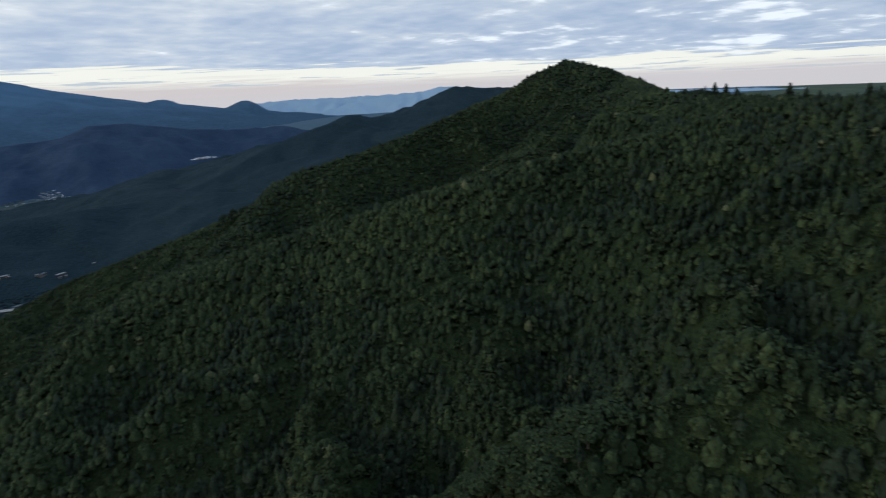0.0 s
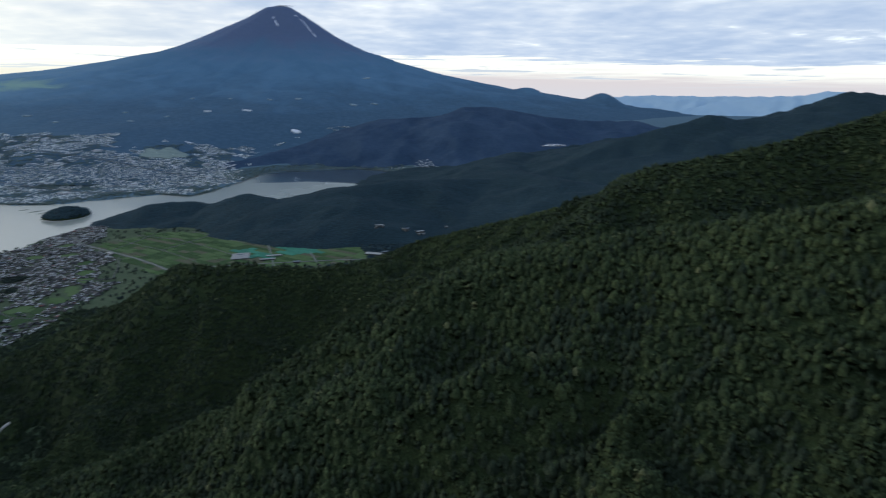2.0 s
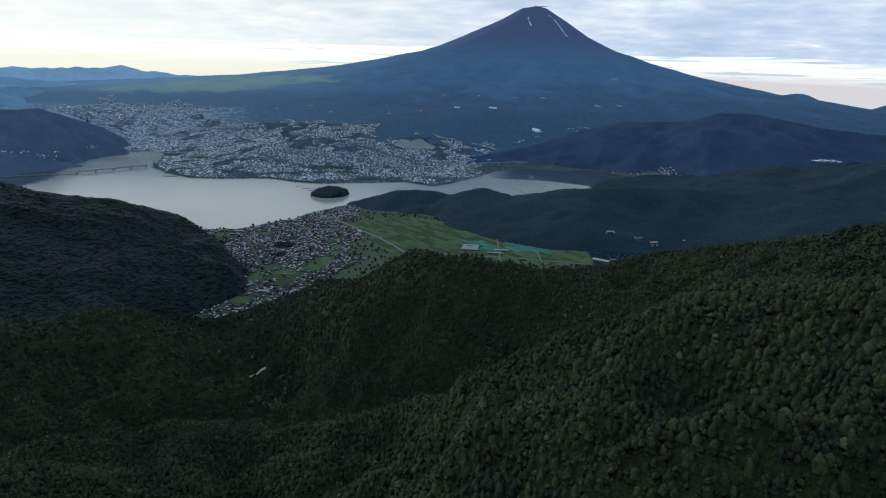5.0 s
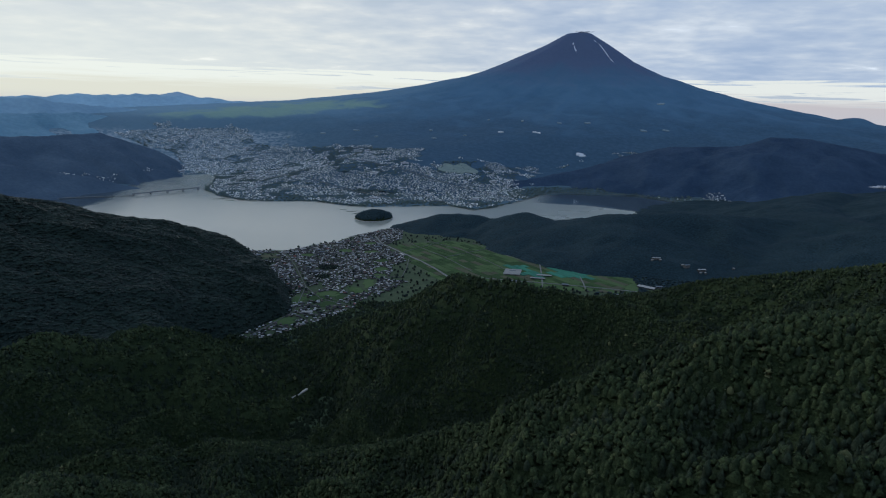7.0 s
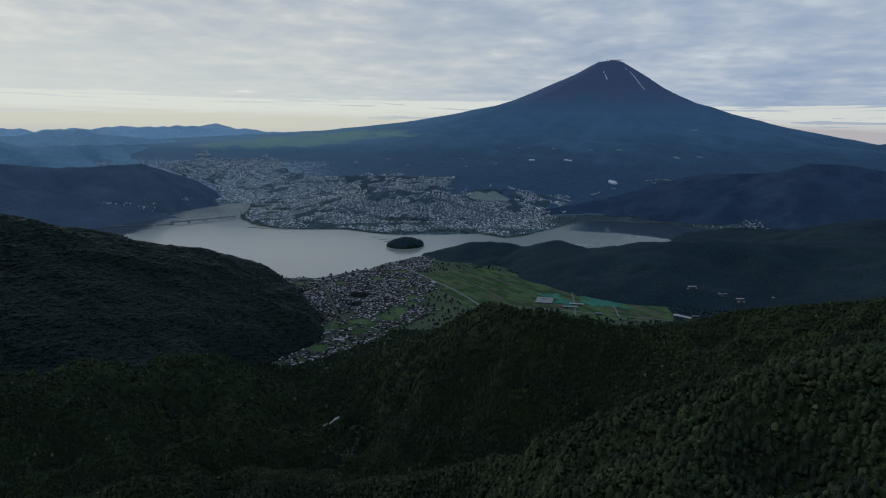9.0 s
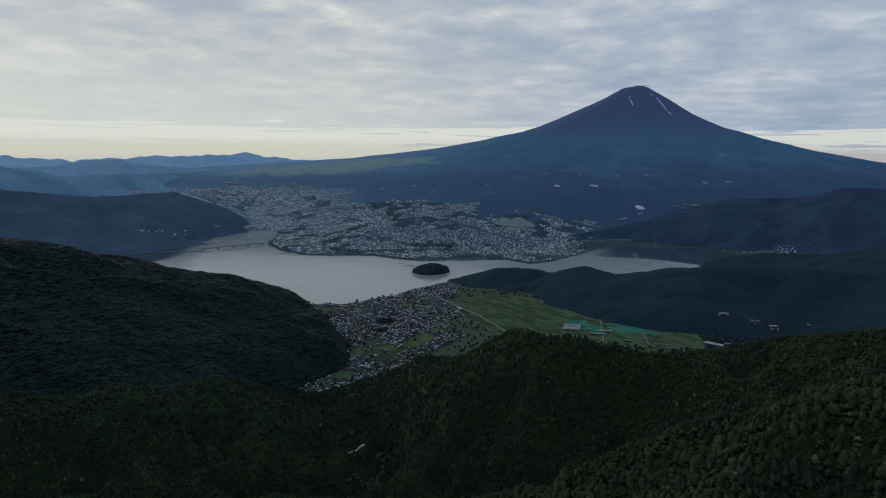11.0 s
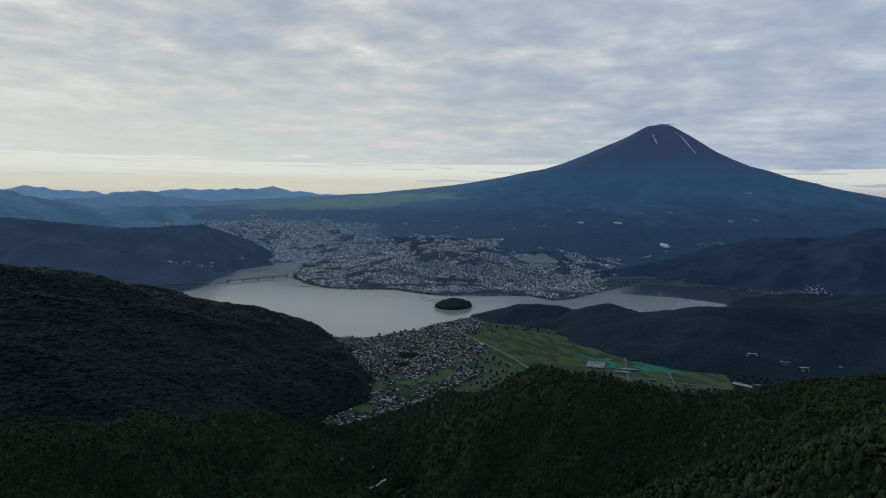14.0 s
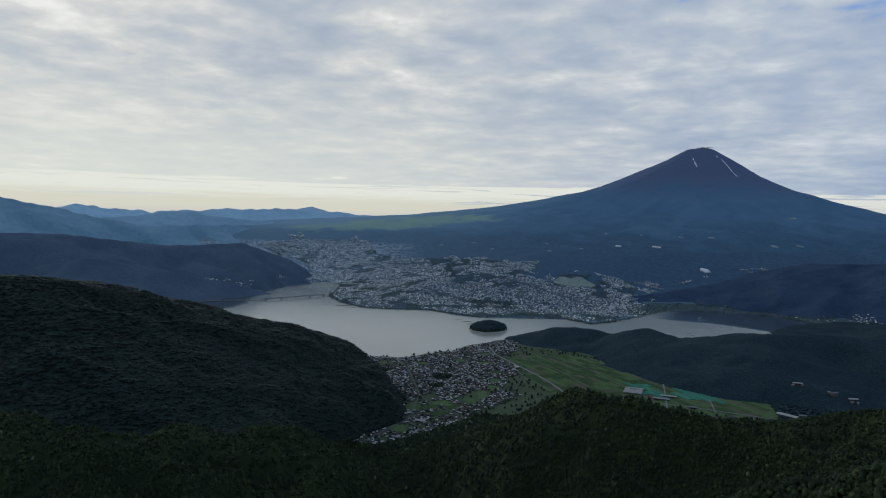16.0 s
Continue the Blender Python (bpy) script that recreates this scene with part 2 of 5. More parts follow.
M_ROOF_GREY = mottled("roof_dark_tile", [(0.0504, 0.0504, 0.0518), (0.0936, 0.0922, 0.0878)], 0.4, 0.6, 0.2, rand=0.5)
M_ROOF_BROWN = mottled("roof_brown", [(0.0576, 0.0492, 0.0439), (0.0922, 0.0766, 0.0643)], 0.4, 0.65, 0.2, rand=0.5)
M_ROOF_RED = mottled("roof_rust_red", [(0.1275, 0.0465, 0.0375), (0.1950, 0.0660, 0.0525)], 0.4, 0.6, 0.2, rand=0.5)
M_ROOF_BLUE = mottled("roof_slate_blue", [(0.0864, 0.1008, 0.1116), (0.1368, 0.1476, 0.1584)], 0.4, 0.5, 0.2, rand=0.5)
M_ROOF_PALE = mottled("roof_pale_metal", [(0.2147, 0.2086, 0.1921), (0.3065, 0.2959, 0.2707)], 0.4, 0.5, 0.1, rand=0.5)
# town tones lightened for haze within the base colour, the far roofs most
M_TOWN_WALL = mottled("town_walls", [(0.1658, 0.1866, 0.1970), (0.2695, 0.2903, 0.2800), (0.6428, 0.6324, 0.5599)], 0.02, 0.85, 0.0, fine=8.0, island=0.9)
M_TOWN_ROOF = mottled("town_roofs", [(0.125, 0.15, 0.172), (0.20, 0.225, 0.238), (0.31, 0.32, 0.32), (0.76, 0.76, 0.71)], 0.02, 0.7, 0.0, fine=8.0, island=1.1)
M_TOWN_FAR = mottled("far_town_roofs_hazed", [(0.2759, 0.3110, 0.3219), (0.4828, 0.5058, 0.4937), (0.9350, 0.9350, 0.9196)], 0.02, 0.7, 0.0, fine=8.0, island=1.1)
M_VILLAGE_ROOF = mottled("village_roofs", [(0.040, 0.041, 0.045), (0.068, 0.066, 0.066), (0.105, 0.078, 0.072), (0.105, 0.105, 0.105), (0.30, 0.30, 0.29)], 0.02, 0.7, 0.0, fine=8.0, island=1.0)
M_PALE = mottled("pale_gravel", [(0.464, 0.486, 0.508), (0.641, 0.652, 0.663)], 0.03, 0.9, 0.1)
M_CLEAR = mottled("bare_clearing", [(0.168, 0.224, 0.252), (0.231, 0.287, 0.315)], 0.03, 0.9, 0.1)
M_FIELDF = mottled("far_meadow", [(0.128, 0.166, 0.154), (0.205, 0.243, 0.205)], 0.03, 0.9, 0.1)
M_SNOW = mottled("old_snow", [(0.62, 0.64, 0.70), (0.74, 0.76, 0.80)], 0.05, 0.7, 0.1)


def glass_dark():
    m, t, b = material("window_glass")
    b.inputs["Base Color"].default_value = (0.03, 0.035, 0.04, 1)
    b.inputs["Roughness"].default_value = 0.1
    return m


def cloud_material():
    m, t, b = material("mist")
    pos = nd(t, "ShaderNodeNewGeometry").outputs["Position"]
    n = noise_n(t, pos, 0.09, 4.0, 0.6, 0.5)
    b.inputs["Base Color"].default_value = (0.9, 0.9, 0.92, 1)
    b.inputs["Roughness"].default_value = 1.0
    b.inputs["Specular IOR Level"].default_value = 0.0
    t.links.new(mth(t, "MULTIPLY", smooth(t, n, 0.36, 0.70), 0.30), b.inputs["Alpha"])
    return m


M_GLASS = glass_dark()
M_CLOUD = cloud_material()

# ---------------------------------------------------------------- numbers for the land
def _hash(ix, iy, seed):
    h = (ix.astype(np.int64) * 374761393 + iy.astype(np.int64) * 668265263 + seed * 982451653) & 0xFFFFFFFF
    h = ((h ^ (h >> 13)) * 1274126177) & 0xFFFFFFFF
    return ((h ^ (h >> 16)) & 0xFFFF) / 65535.0


def vnoise(x, y, seed=0):
    ix, iy = np.floor(x), np.floor(y)
    fx, fy = x - ix, y - iy
    fx, fy = fx * fx * (3 - 2 * fx), fy * fy * (3 - 2 * fy)
    a, b = _hash(ix, iy, seed), _hash(ix + 1, iy, seed)
    c, d = _hash(ix, iy + 1, seed), _hash(ix + 1, iy + 1, seed)
    return (a + (b - a) * fx) * (1 - fy) + (c + (d - c) * fx) * fy


def fbm(x, y, octaves=4, seed=0):
    s, amp, tot = 0.0, 1.0, 0.0
    for o in range(octaves):
        s = s + amp * (vnoise(x * 2 ** o, y * 2 ** o, seed + o) - 0.5)
        tot += amp
        amp *= 0.5
    return s / tot * 2


def crest(x, y, pts, slope, soft=12.0, curve=0.0, both=False, gully=55.0, cut=0.5):
    """Height of a ridge with that crest line: it falls off at slope on both sides, less steeply far down."""
    best = np.full(np.shape(x), -1e6)
    near = np.full(np.shape(x), 1e6)
    along = 0.0
    for (x0, y0, z0), (x1, y1, z1) in zip(pts[:-1], pts[1:]):
        dx, dy = x1 - x0, y1 - y0
        ln = math.hypot(dx, dy)
        u = np.clip(((x - x0) * dx + (y - y0) * dy) / (ln * ln), 0, 1)
        d = np.hypot(x - x0 - u * dx, y - y0 - u * dy)
        # gullies down the flanks
        g = vnoise((along + u * ln) / gully, d / 240.0, 7) - 0.5
        fall = slope * (np.sqrt(d * d + soft * soft) - soft) * (1 + cut * g) - curve * d * d
        best = np.maximum(best, z0 + (z1 - z0) * u - fall)
        near = np.minimum(near, d)
        along += ln
    return (best, near) if both else best


def smax(a, b, k):
    h = np.clip(0.5 + 0.5 * (a - b) / k, 0, 1)
    return b + (a - b) * h + k * h * (1 - h)


def inside_distance(x, y, poly):
    """Distance to a closed outline, negative inside."""
    d = np.full(np.shape(x), 1e9)
    inside = np.zeros(np.shape(x), bool)
    n = len(poly)
    for i in range(n):
        (x0, y0), (x1, y1) = poly[i], poly[(i + 1) % n]
        dx, dy = x1 - x0, y1 - y0
        u = np.clip(((x - x0) * dx + (y - y0) * dy) / (dx * dx + dy * dy), 0, 1)
        d = np.minimum(d, np.hypot(x - x0 - u * dx, y - y0 - u * dy))
        if y0 != y1:
            cross = ((y0 > y) != (y1 > y)) & (x < x0 + (y - y0) * dx / dy)
            inside ^= cross
    return np.where(inside, -d, d)


def mesh_of(name, verts, faces, mat, smooth_shade=True):
    """A mesh from arrays; faces is an (n, 3) or (n, 4) array."""
    me = bpy.data.meshes.new(name)
    verts = np.asarray(verts, np.float32)
    faces = np.asarray(faces, np.int32)
    n, k = faces.shape
    me.vertices.add(len(verts))
    me.vertices.foreach_set("co", verts.ravel())
    me.loops.add(n * k)
    me.loops.foreach_set("vertex_index", faces.ravel())
    me.polygons.add(n)
    me.polygons.foreach_set("loop_start", np.arange(0, n * k, k, dtype=np.int32))
    me.polygons.foreach_set("use_smooth", np.full(n, smooth_shade))
    me.materials.append(mat)
    me.update(calc_edges=True)
    me.validate()
    return me


def sheet(name, xs, ys, height, mat, keep=None):
    gx, gy = np.meshgrid(xs, ys)
    z = height(gx, gy)
    nx, ny = len(xs), len(ys)
    idx = np.arange(nx * ny).reshape(ny, nx)
    f = np.stack([idx[:-1, :-1], idx[:-1, 1:], idx[1:, 1:], idx[1:, :-1]], -1).reshape(-1, 4)
    v = np.stack([gx, gy, z], -1).reshape(-1, 3)
    if keep is not None:
        ok = keep(gx, gy, z).reshape(-1)
        f = f[ok[f].any(1)]
        used = np.unique(f)
        remap = np.zeros(len(v), np.int64)
        remap[used] = np.arange(len(used))
        v, f = v[used], remap[f]
    return new(name, mesh_of(name, v, f, mat))


LAKE = [(-760, 1185), (-619, 1218), (-539, 1351), (-494, 1509), (-456, 1557), (-446, 1654), (-350, 1715), (-150, 1680), (50, 1640),
        (260, 1720), (430, 2000), (420, 2230), (208, 2425), (-60, 2390), (-132, 2315), (-200, 2110), (-260, 1960), (-313, 1890), (-401, 1950),
        (-640, 1835), (-740, 1850), (-837, 1888), (-960, 1840), (-1057, 1821), (-1180, 1880), (-1310, 2004), (-1400, 2200), (-1500, 2380),
        (-1574, 2429), (-1680, 2330), (-1660, 2150), (-1583, 1917), (-1748, 1664), (-1800, 1500), (-1600, 1250), (-1200, 1050)]

FUJI = (-56.0, 4574.0, 814.0)
RIGHT_R = [0, 60, 165, 253, 356, 444, 572, 642, 783, 941, 1026, 1223, 1419, 1615, 1926, 2161, 2699, 3400, 4200, 8000]
RIGHT_D = [-7, 3, 64, 119, 187, 229, 285, 303, 352, 390, 416, 460, 495, 530, 570, 605, 658, 705, 765, 900]
LEFT_R = [0, 98, 251, 395, 513, 663, 817, 974, 1349, 1761, 2052, 2346, 3400, 8000]
LEFT_D = [-7, 6, 89, 151, 202, 260, 305, 334, 409, 458, 486, 507, 560, 750]


def volcano(x, y):
    dx, dy = x - FUJI[0], y - FUJI[1]
    front = np.maximum(0, -dy)
    r = np.hypot(dx, np.where(dy < 0, dy * (1.68 + 0.7 * np.clip((dx + 100) / 800, 0, 1) * np.clip((front - 800) / 600, 0, 1)), dy))
    wl = np.clip((-dx - 0.35 * front) / (r + 1.0) * 1.6, 0, 1)
    wl = wl * wl * (3 - 2 * wl)
    drop = np.interp(r, RIGHT_R, RIGHT_D) * (1 - wl) + np.interp(r, LEFT_R, LEFT_D) * wl
    ang = np.arctan2(dx, -dy)
    amp = np.clip((r - 60) / 600, 0, 1)
    gul = fbm(ang * 9, r / 900, 4, 3) * 9 * amp * np.clip(1.4 - r / 2600, 0.15, 1) + fbm(ang * 34, r / 300, 3, 5) * 4 * amp
    return FUJI[2] - drop + gul + fbm(x / 160, y / 160, 4, 9) * 5 * np.clip(r / 900, 0, 1)


def plain(x, y):
    sd = inside_distance(x, y, LAKE)
    dist = np.hypot(x, y)
    z = np.clip(sd * 0.2, -6, 1.0) + np.clip(sd - 10, 0, None) * 0.016
    far = np.clip(dist - 2080, 0, None) * 0.055
    z = np.where(sd > 0, z + np.where(dist > 2080, np.minimum(far, np.clip(sd - 40, 0, 1500) * 0.06), 0), z)
    return z + np.clip(sd / 300, 0, 1) * fbm(x / 220, y / 220, 3, 21) * 2.5


MAIN = [(40, -330, 325), (120, -130, 318), (198, 0, 304), (250, 62, 301), (278, 103, 302), (336, 166, 301), (434, 238, 309), (432, 262, 318), (430, 286, 323), (520, 420, 250), (640, 560, 160)]
SPUR_NEAR = [(250, 62, 301), (150, 135, 280), (85, 214, 251), (34, 266, 208), (-9, 288, 178), (-70, 295, 141), (-130, 300, 106), (-230, 430, 40)]
SPUR_KNOB = [(430, 286, 323), (400, 291, 316), (368, 296, 304), (280, 312, 279), (208, 325, 265), (158, 346, 236), (100, 385, 205), (58, 465, 176), (51, 507, 173), (-9, 548, 162),
             (-80, 580, 150), (-112, 593, 152), (-172, 632, 104), (-316, 718, 22)]
SPUR_FAR = [(430, 286, 323), (350, 500, 225), (260, 739, 146), (169, 850, 97), (110, 930, 50), (60, 1000, 10)]
SPUR_LEFT = [(-700, 240, 215), (-520, 330, 128), (-439, 362, 110), (-443, 436, 108), (-425, 490, 84), (-417, 521, 85), (-399, 558, 76), (-357, 599, 48), (-317, 621, 20)]
SPUR_UNDER = [(60, -60, 236), (-100, 60, 212), (-195, 190, 166), (-175, 245, 138), (-165, 300, 100), (-230, 420, 42)]


# floors of the two ravines that part the spurs
RAVINES = ([(75, 415, 160), (0, 425, 92), (-50, 425, 56), (-130, 425, 42), (-215, 465, 34), (-275, 545, 26), (-330, 640, 14)],
           [(-120, 200, 150), (-250, 330, 84), (-300, 430, 50), (-300, 520, 30), (-275, 545, 26)])


def ravine(x, y, pts):
    low = np.full(np.shape(x), 1e6)
    for (x0, y0, z0), (x1, y1, z1) in zip(pts[:-1], pts[1:]):
        dx, dy = x1 - x0, y1 - y0
        u = np.clip(((x - x0) * dx + (y - y0) * dy) / (dx * dx + dy * dy), 0, 1)
        d = np.hypot(x - x0 - u * dx, y - y0 - u * dy)
        low = np.minimum(low, z0 + (z1 - z0) * u + 0.45 * d + 0.0018 * d * d)
    return low


def massif(x, y):
    wx, wy = x + fbm(x / 60, y / 60, 2, 41) * 6, y + fbm(x / 60, y / 60, 2, 43) * 6
    h, near = crest(wx, wy, MAIN, 0.56, 10, both=True, gully=38.0, cut=0.8)
    for pts, slope, soft in ((SPUR_NEAR, 0.84, 7), (SPUR_KNOB, 0.86, 7), (SPUR_FAR, 0.62, 10), (SPUR_LEFT, 0.60, 10), (SPUR_UNDER, 0.74, 9)):
        g, d = crest(wx, wy, pts, slope, soft, both=True, gully=34.0, cut=0.9)
        h = smax(h, g, 3.0)
        near = np.minimum(near, d)
    for pts in RAVINES:
        h = -smax(-h, -ravine(wx, wy, pts), 8.0)
    w = np.clip((near - 6) / 40, 0, 1)
    rib = np.abs(fbm(x / 58, y / 58, 3, 33))
    return h + 0.6 + (0.20 - rib) * 44 * w + (0.18 - np.abs(fbm(x / 27, y / 27, 2, 39))) * 14 * w + fbm(x / 23, y / 23, 2, 37) * (0.6 + 1.6 * w)


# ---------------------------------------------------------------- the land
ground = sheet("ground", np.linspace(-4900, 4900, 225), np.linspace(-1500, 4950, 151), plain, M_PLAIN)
tagged(ground, "valley floor under the towns and fields", "ground", kind="structure")


HILL_E = [(-440, 1640, 1), (-397, 1600, 13), (-343, 1587, 38), (-255, 1584, 40), (-215, 1575, 34), (-190, 1570, 36), (-121, 1543, 63), (-60, 1454, 48), 
          (-7, 1420, 56), (109, 1466, 79), (241, 1510, 88), (407, 1529, 82), (556, 1525, 82), (687, 1542, 113), (886, 1617, 166), 
          (1002, 1610, 196), (1168, 1621, 230), (1252, 1608, 220), (1323, 1603, 228), (1387, 1588, 219), (1509, 1601, 256), (1622, 1603, 299), (1723, 1599, 288), (2300, 1700, 262)]
VALLEY = [(-764, 1223), (-664, 1109), (-592, 1048), (-530, 991), (-475, 928), (-431, 873), (-416, 822), (-428, 762), (-455, 722), (-480, 690), (-470, 630), (-380, 590), (-300, 590), (-300, 730), (-200, 1000), (120, 1040), (150, 1150),
          (40, 1230), (-420, 1450), (-560, 1350), (-640, 1240)]


def hill_height(x, y, pts, slope, soft, amp, wave, seed, step, jag=2.5, cut=0.7):
    h, d = crest(x, y, pts, slope, soft, both=True, gully=70.0, cut=cut)
    w = np.clip(d / 90, 0, 1)
    if pts is HILL_C:
        h = h - np.clip(16 - inside_distance(x, y, VALLEY), 0, None) * 0.8 - np.clip(x + 425, 0, None) * 0.7
    if pts is HILL_E:
        jag = jag * (1 + 3.5 * np.clip((x - 1000) / 200, 0, 1))
    rib = (0.22 - np.abs(fbm(x / wave, y / wave, 4, seed + 5))) * amp * 2.2 * w
    return h + rib + fbm(x / wave, y / wave, 5, seed) * amp * (0.15 + 0.85 * w) + fbm(x / 42, y / 42, 3, seed + 7) * jag + fbm(x / (step * 2.2), y / (step * 2.2), 2, seed + 3) * step * 0.16


def hill(name, label, pts, slope, step, mat, soft=14.0, amp=10.0, wave=120.0, pad=1.25, seed=50, category="hill", jag=2.5, cut=0.7):
    p = np.array(pts, float)
    reach = p[:, 2].max() / slope * pad
    xs = np.arange(p[:, 0].min() - reach, p[:, 0].max() + reach, step)
    ys = np.arange(p[:, 1].min() - reach, p[:, 1].max() + reach, step)
    ob = sheet(name, xs, ys, lambda x, y: hill_height(x, y, pts, slope, soft, amp, wave, seed, step, jag, cut), mat, keep=lambda x, y, z: z > plain(x, y) - 6)
    return tagged(ob, label, category, kind="structure")


slope_near = sheet("mountainside", np.arange(-780, 760, 5.0), np.arange(-420, 1010, 5.0), lambda x, y: massif(x, y) - 0.5, M_FLOOR, keep=lambda x, y, z: z > plain(x, y) - 5)
tagged(slope_near, "steep mountainside of ridges and gullies under dense forest", "mountainside", kind="structure")

HILL_C = [(-1060, 330, 228), (-860, 555, 216), (-845, 650, 201), (-841, 749, 169), (-826, 832, 133), (-828, 898, 120), (-804, 955, 91), (-748, 1032, 62), (-718, 1081, 29),
          (-700, 1140, 3)]
hill_c = hill("forested_hill", "dark forested hill falling to the lake shore beside the village", HILL_C, 0.41, 6.0, M_HILL, 16, 15, 110, seed=50, cut=0.9)
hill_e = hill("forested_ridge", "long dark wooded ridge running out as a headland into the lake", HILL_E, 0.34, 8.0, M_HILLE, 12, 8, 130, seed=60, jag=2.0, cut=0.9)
HILL_F = [(-345, 2440, 3), (-274, 2475, 24), (-127, 2600, 45), (34, 2715, 75), (205, 2790, 117), (376, 2827, 166), (498, 2829, 171), (643, 2831, 180), (757, 2823, 219), (892, 2806, 214), (1012, 2810, 195), (1150, 2802, 169), (1302, 2781, 154), (1555, 2723, 152), (1634, 2651, 127), (1980, 2480, 100)]
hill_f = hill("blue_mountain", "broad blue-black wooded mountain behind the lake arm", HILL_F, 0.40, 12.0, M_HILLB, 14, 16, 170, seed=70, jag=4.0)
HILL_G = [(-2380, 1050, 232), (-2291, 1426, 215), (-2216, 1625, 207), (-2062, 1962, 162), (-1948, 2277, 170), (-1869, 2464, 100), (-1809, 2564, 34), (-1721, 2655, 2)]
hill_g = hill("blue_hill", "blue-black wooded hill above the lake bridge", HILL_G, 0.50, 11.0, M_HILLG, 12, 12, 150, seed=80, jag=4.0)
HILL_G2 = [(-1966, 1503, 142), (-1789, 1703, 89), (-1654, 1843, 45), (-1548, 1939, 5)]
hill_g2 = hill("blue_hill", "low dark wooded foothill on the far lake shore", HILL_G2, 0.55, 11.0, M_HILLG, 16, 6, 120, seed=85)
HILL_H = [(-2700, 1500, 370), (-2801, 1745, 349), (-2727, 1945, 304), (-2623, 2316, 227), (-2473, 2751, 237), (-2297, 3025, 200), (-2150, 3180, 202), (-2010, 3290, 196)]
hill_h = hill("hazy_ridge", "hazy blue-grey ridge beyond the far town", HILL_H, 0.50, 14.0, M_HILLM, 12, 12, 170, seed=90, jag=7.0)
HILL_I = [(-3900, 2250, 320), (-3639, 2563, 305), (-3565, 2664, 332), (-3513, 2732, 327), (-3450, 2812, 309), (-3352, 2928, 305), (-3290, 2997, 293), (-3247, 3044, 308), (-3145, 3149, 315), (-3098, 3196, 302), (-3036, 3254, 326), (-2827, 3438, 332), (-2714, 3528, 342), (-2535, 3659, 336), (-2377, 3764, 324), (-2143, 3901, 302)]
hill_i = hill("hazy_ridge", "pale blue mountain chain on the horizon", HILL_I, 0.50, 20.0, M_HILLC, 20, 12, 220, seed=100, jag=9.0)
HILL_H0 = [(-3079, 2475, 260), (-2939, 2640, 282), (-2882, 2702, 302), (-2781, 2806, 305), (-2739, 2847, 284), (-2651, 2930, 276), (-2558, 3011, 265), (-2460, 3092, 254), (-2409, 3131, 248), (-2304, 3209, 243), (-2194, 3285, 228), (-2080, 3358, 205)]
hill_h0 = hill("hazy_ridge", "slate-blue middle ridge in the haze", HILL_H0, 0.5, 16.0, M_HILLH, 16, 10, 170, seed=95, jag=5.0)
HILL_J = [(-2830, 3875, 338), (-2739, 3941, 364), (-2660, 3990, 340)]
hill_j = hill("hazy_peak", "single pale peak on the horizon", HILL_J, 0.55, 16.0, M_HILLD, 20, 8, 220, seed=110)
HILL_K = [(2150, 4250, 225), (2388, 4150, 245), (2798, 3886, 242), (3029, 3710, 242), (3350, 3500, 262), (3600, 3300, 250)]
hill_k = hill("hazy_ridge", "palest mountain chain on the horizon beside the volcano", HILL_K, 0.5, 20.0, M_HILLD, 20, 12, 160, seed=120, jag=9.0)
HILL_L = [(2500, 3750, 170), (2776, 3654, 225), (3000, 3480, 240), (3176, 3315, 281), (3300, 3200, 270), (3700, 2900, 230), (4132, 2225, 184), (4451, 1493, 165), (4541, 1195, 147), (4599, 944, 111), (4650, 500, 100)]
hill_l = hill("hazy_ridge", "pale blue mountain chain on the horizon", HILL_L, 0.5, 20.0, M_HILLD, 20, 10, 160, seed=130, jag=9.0)


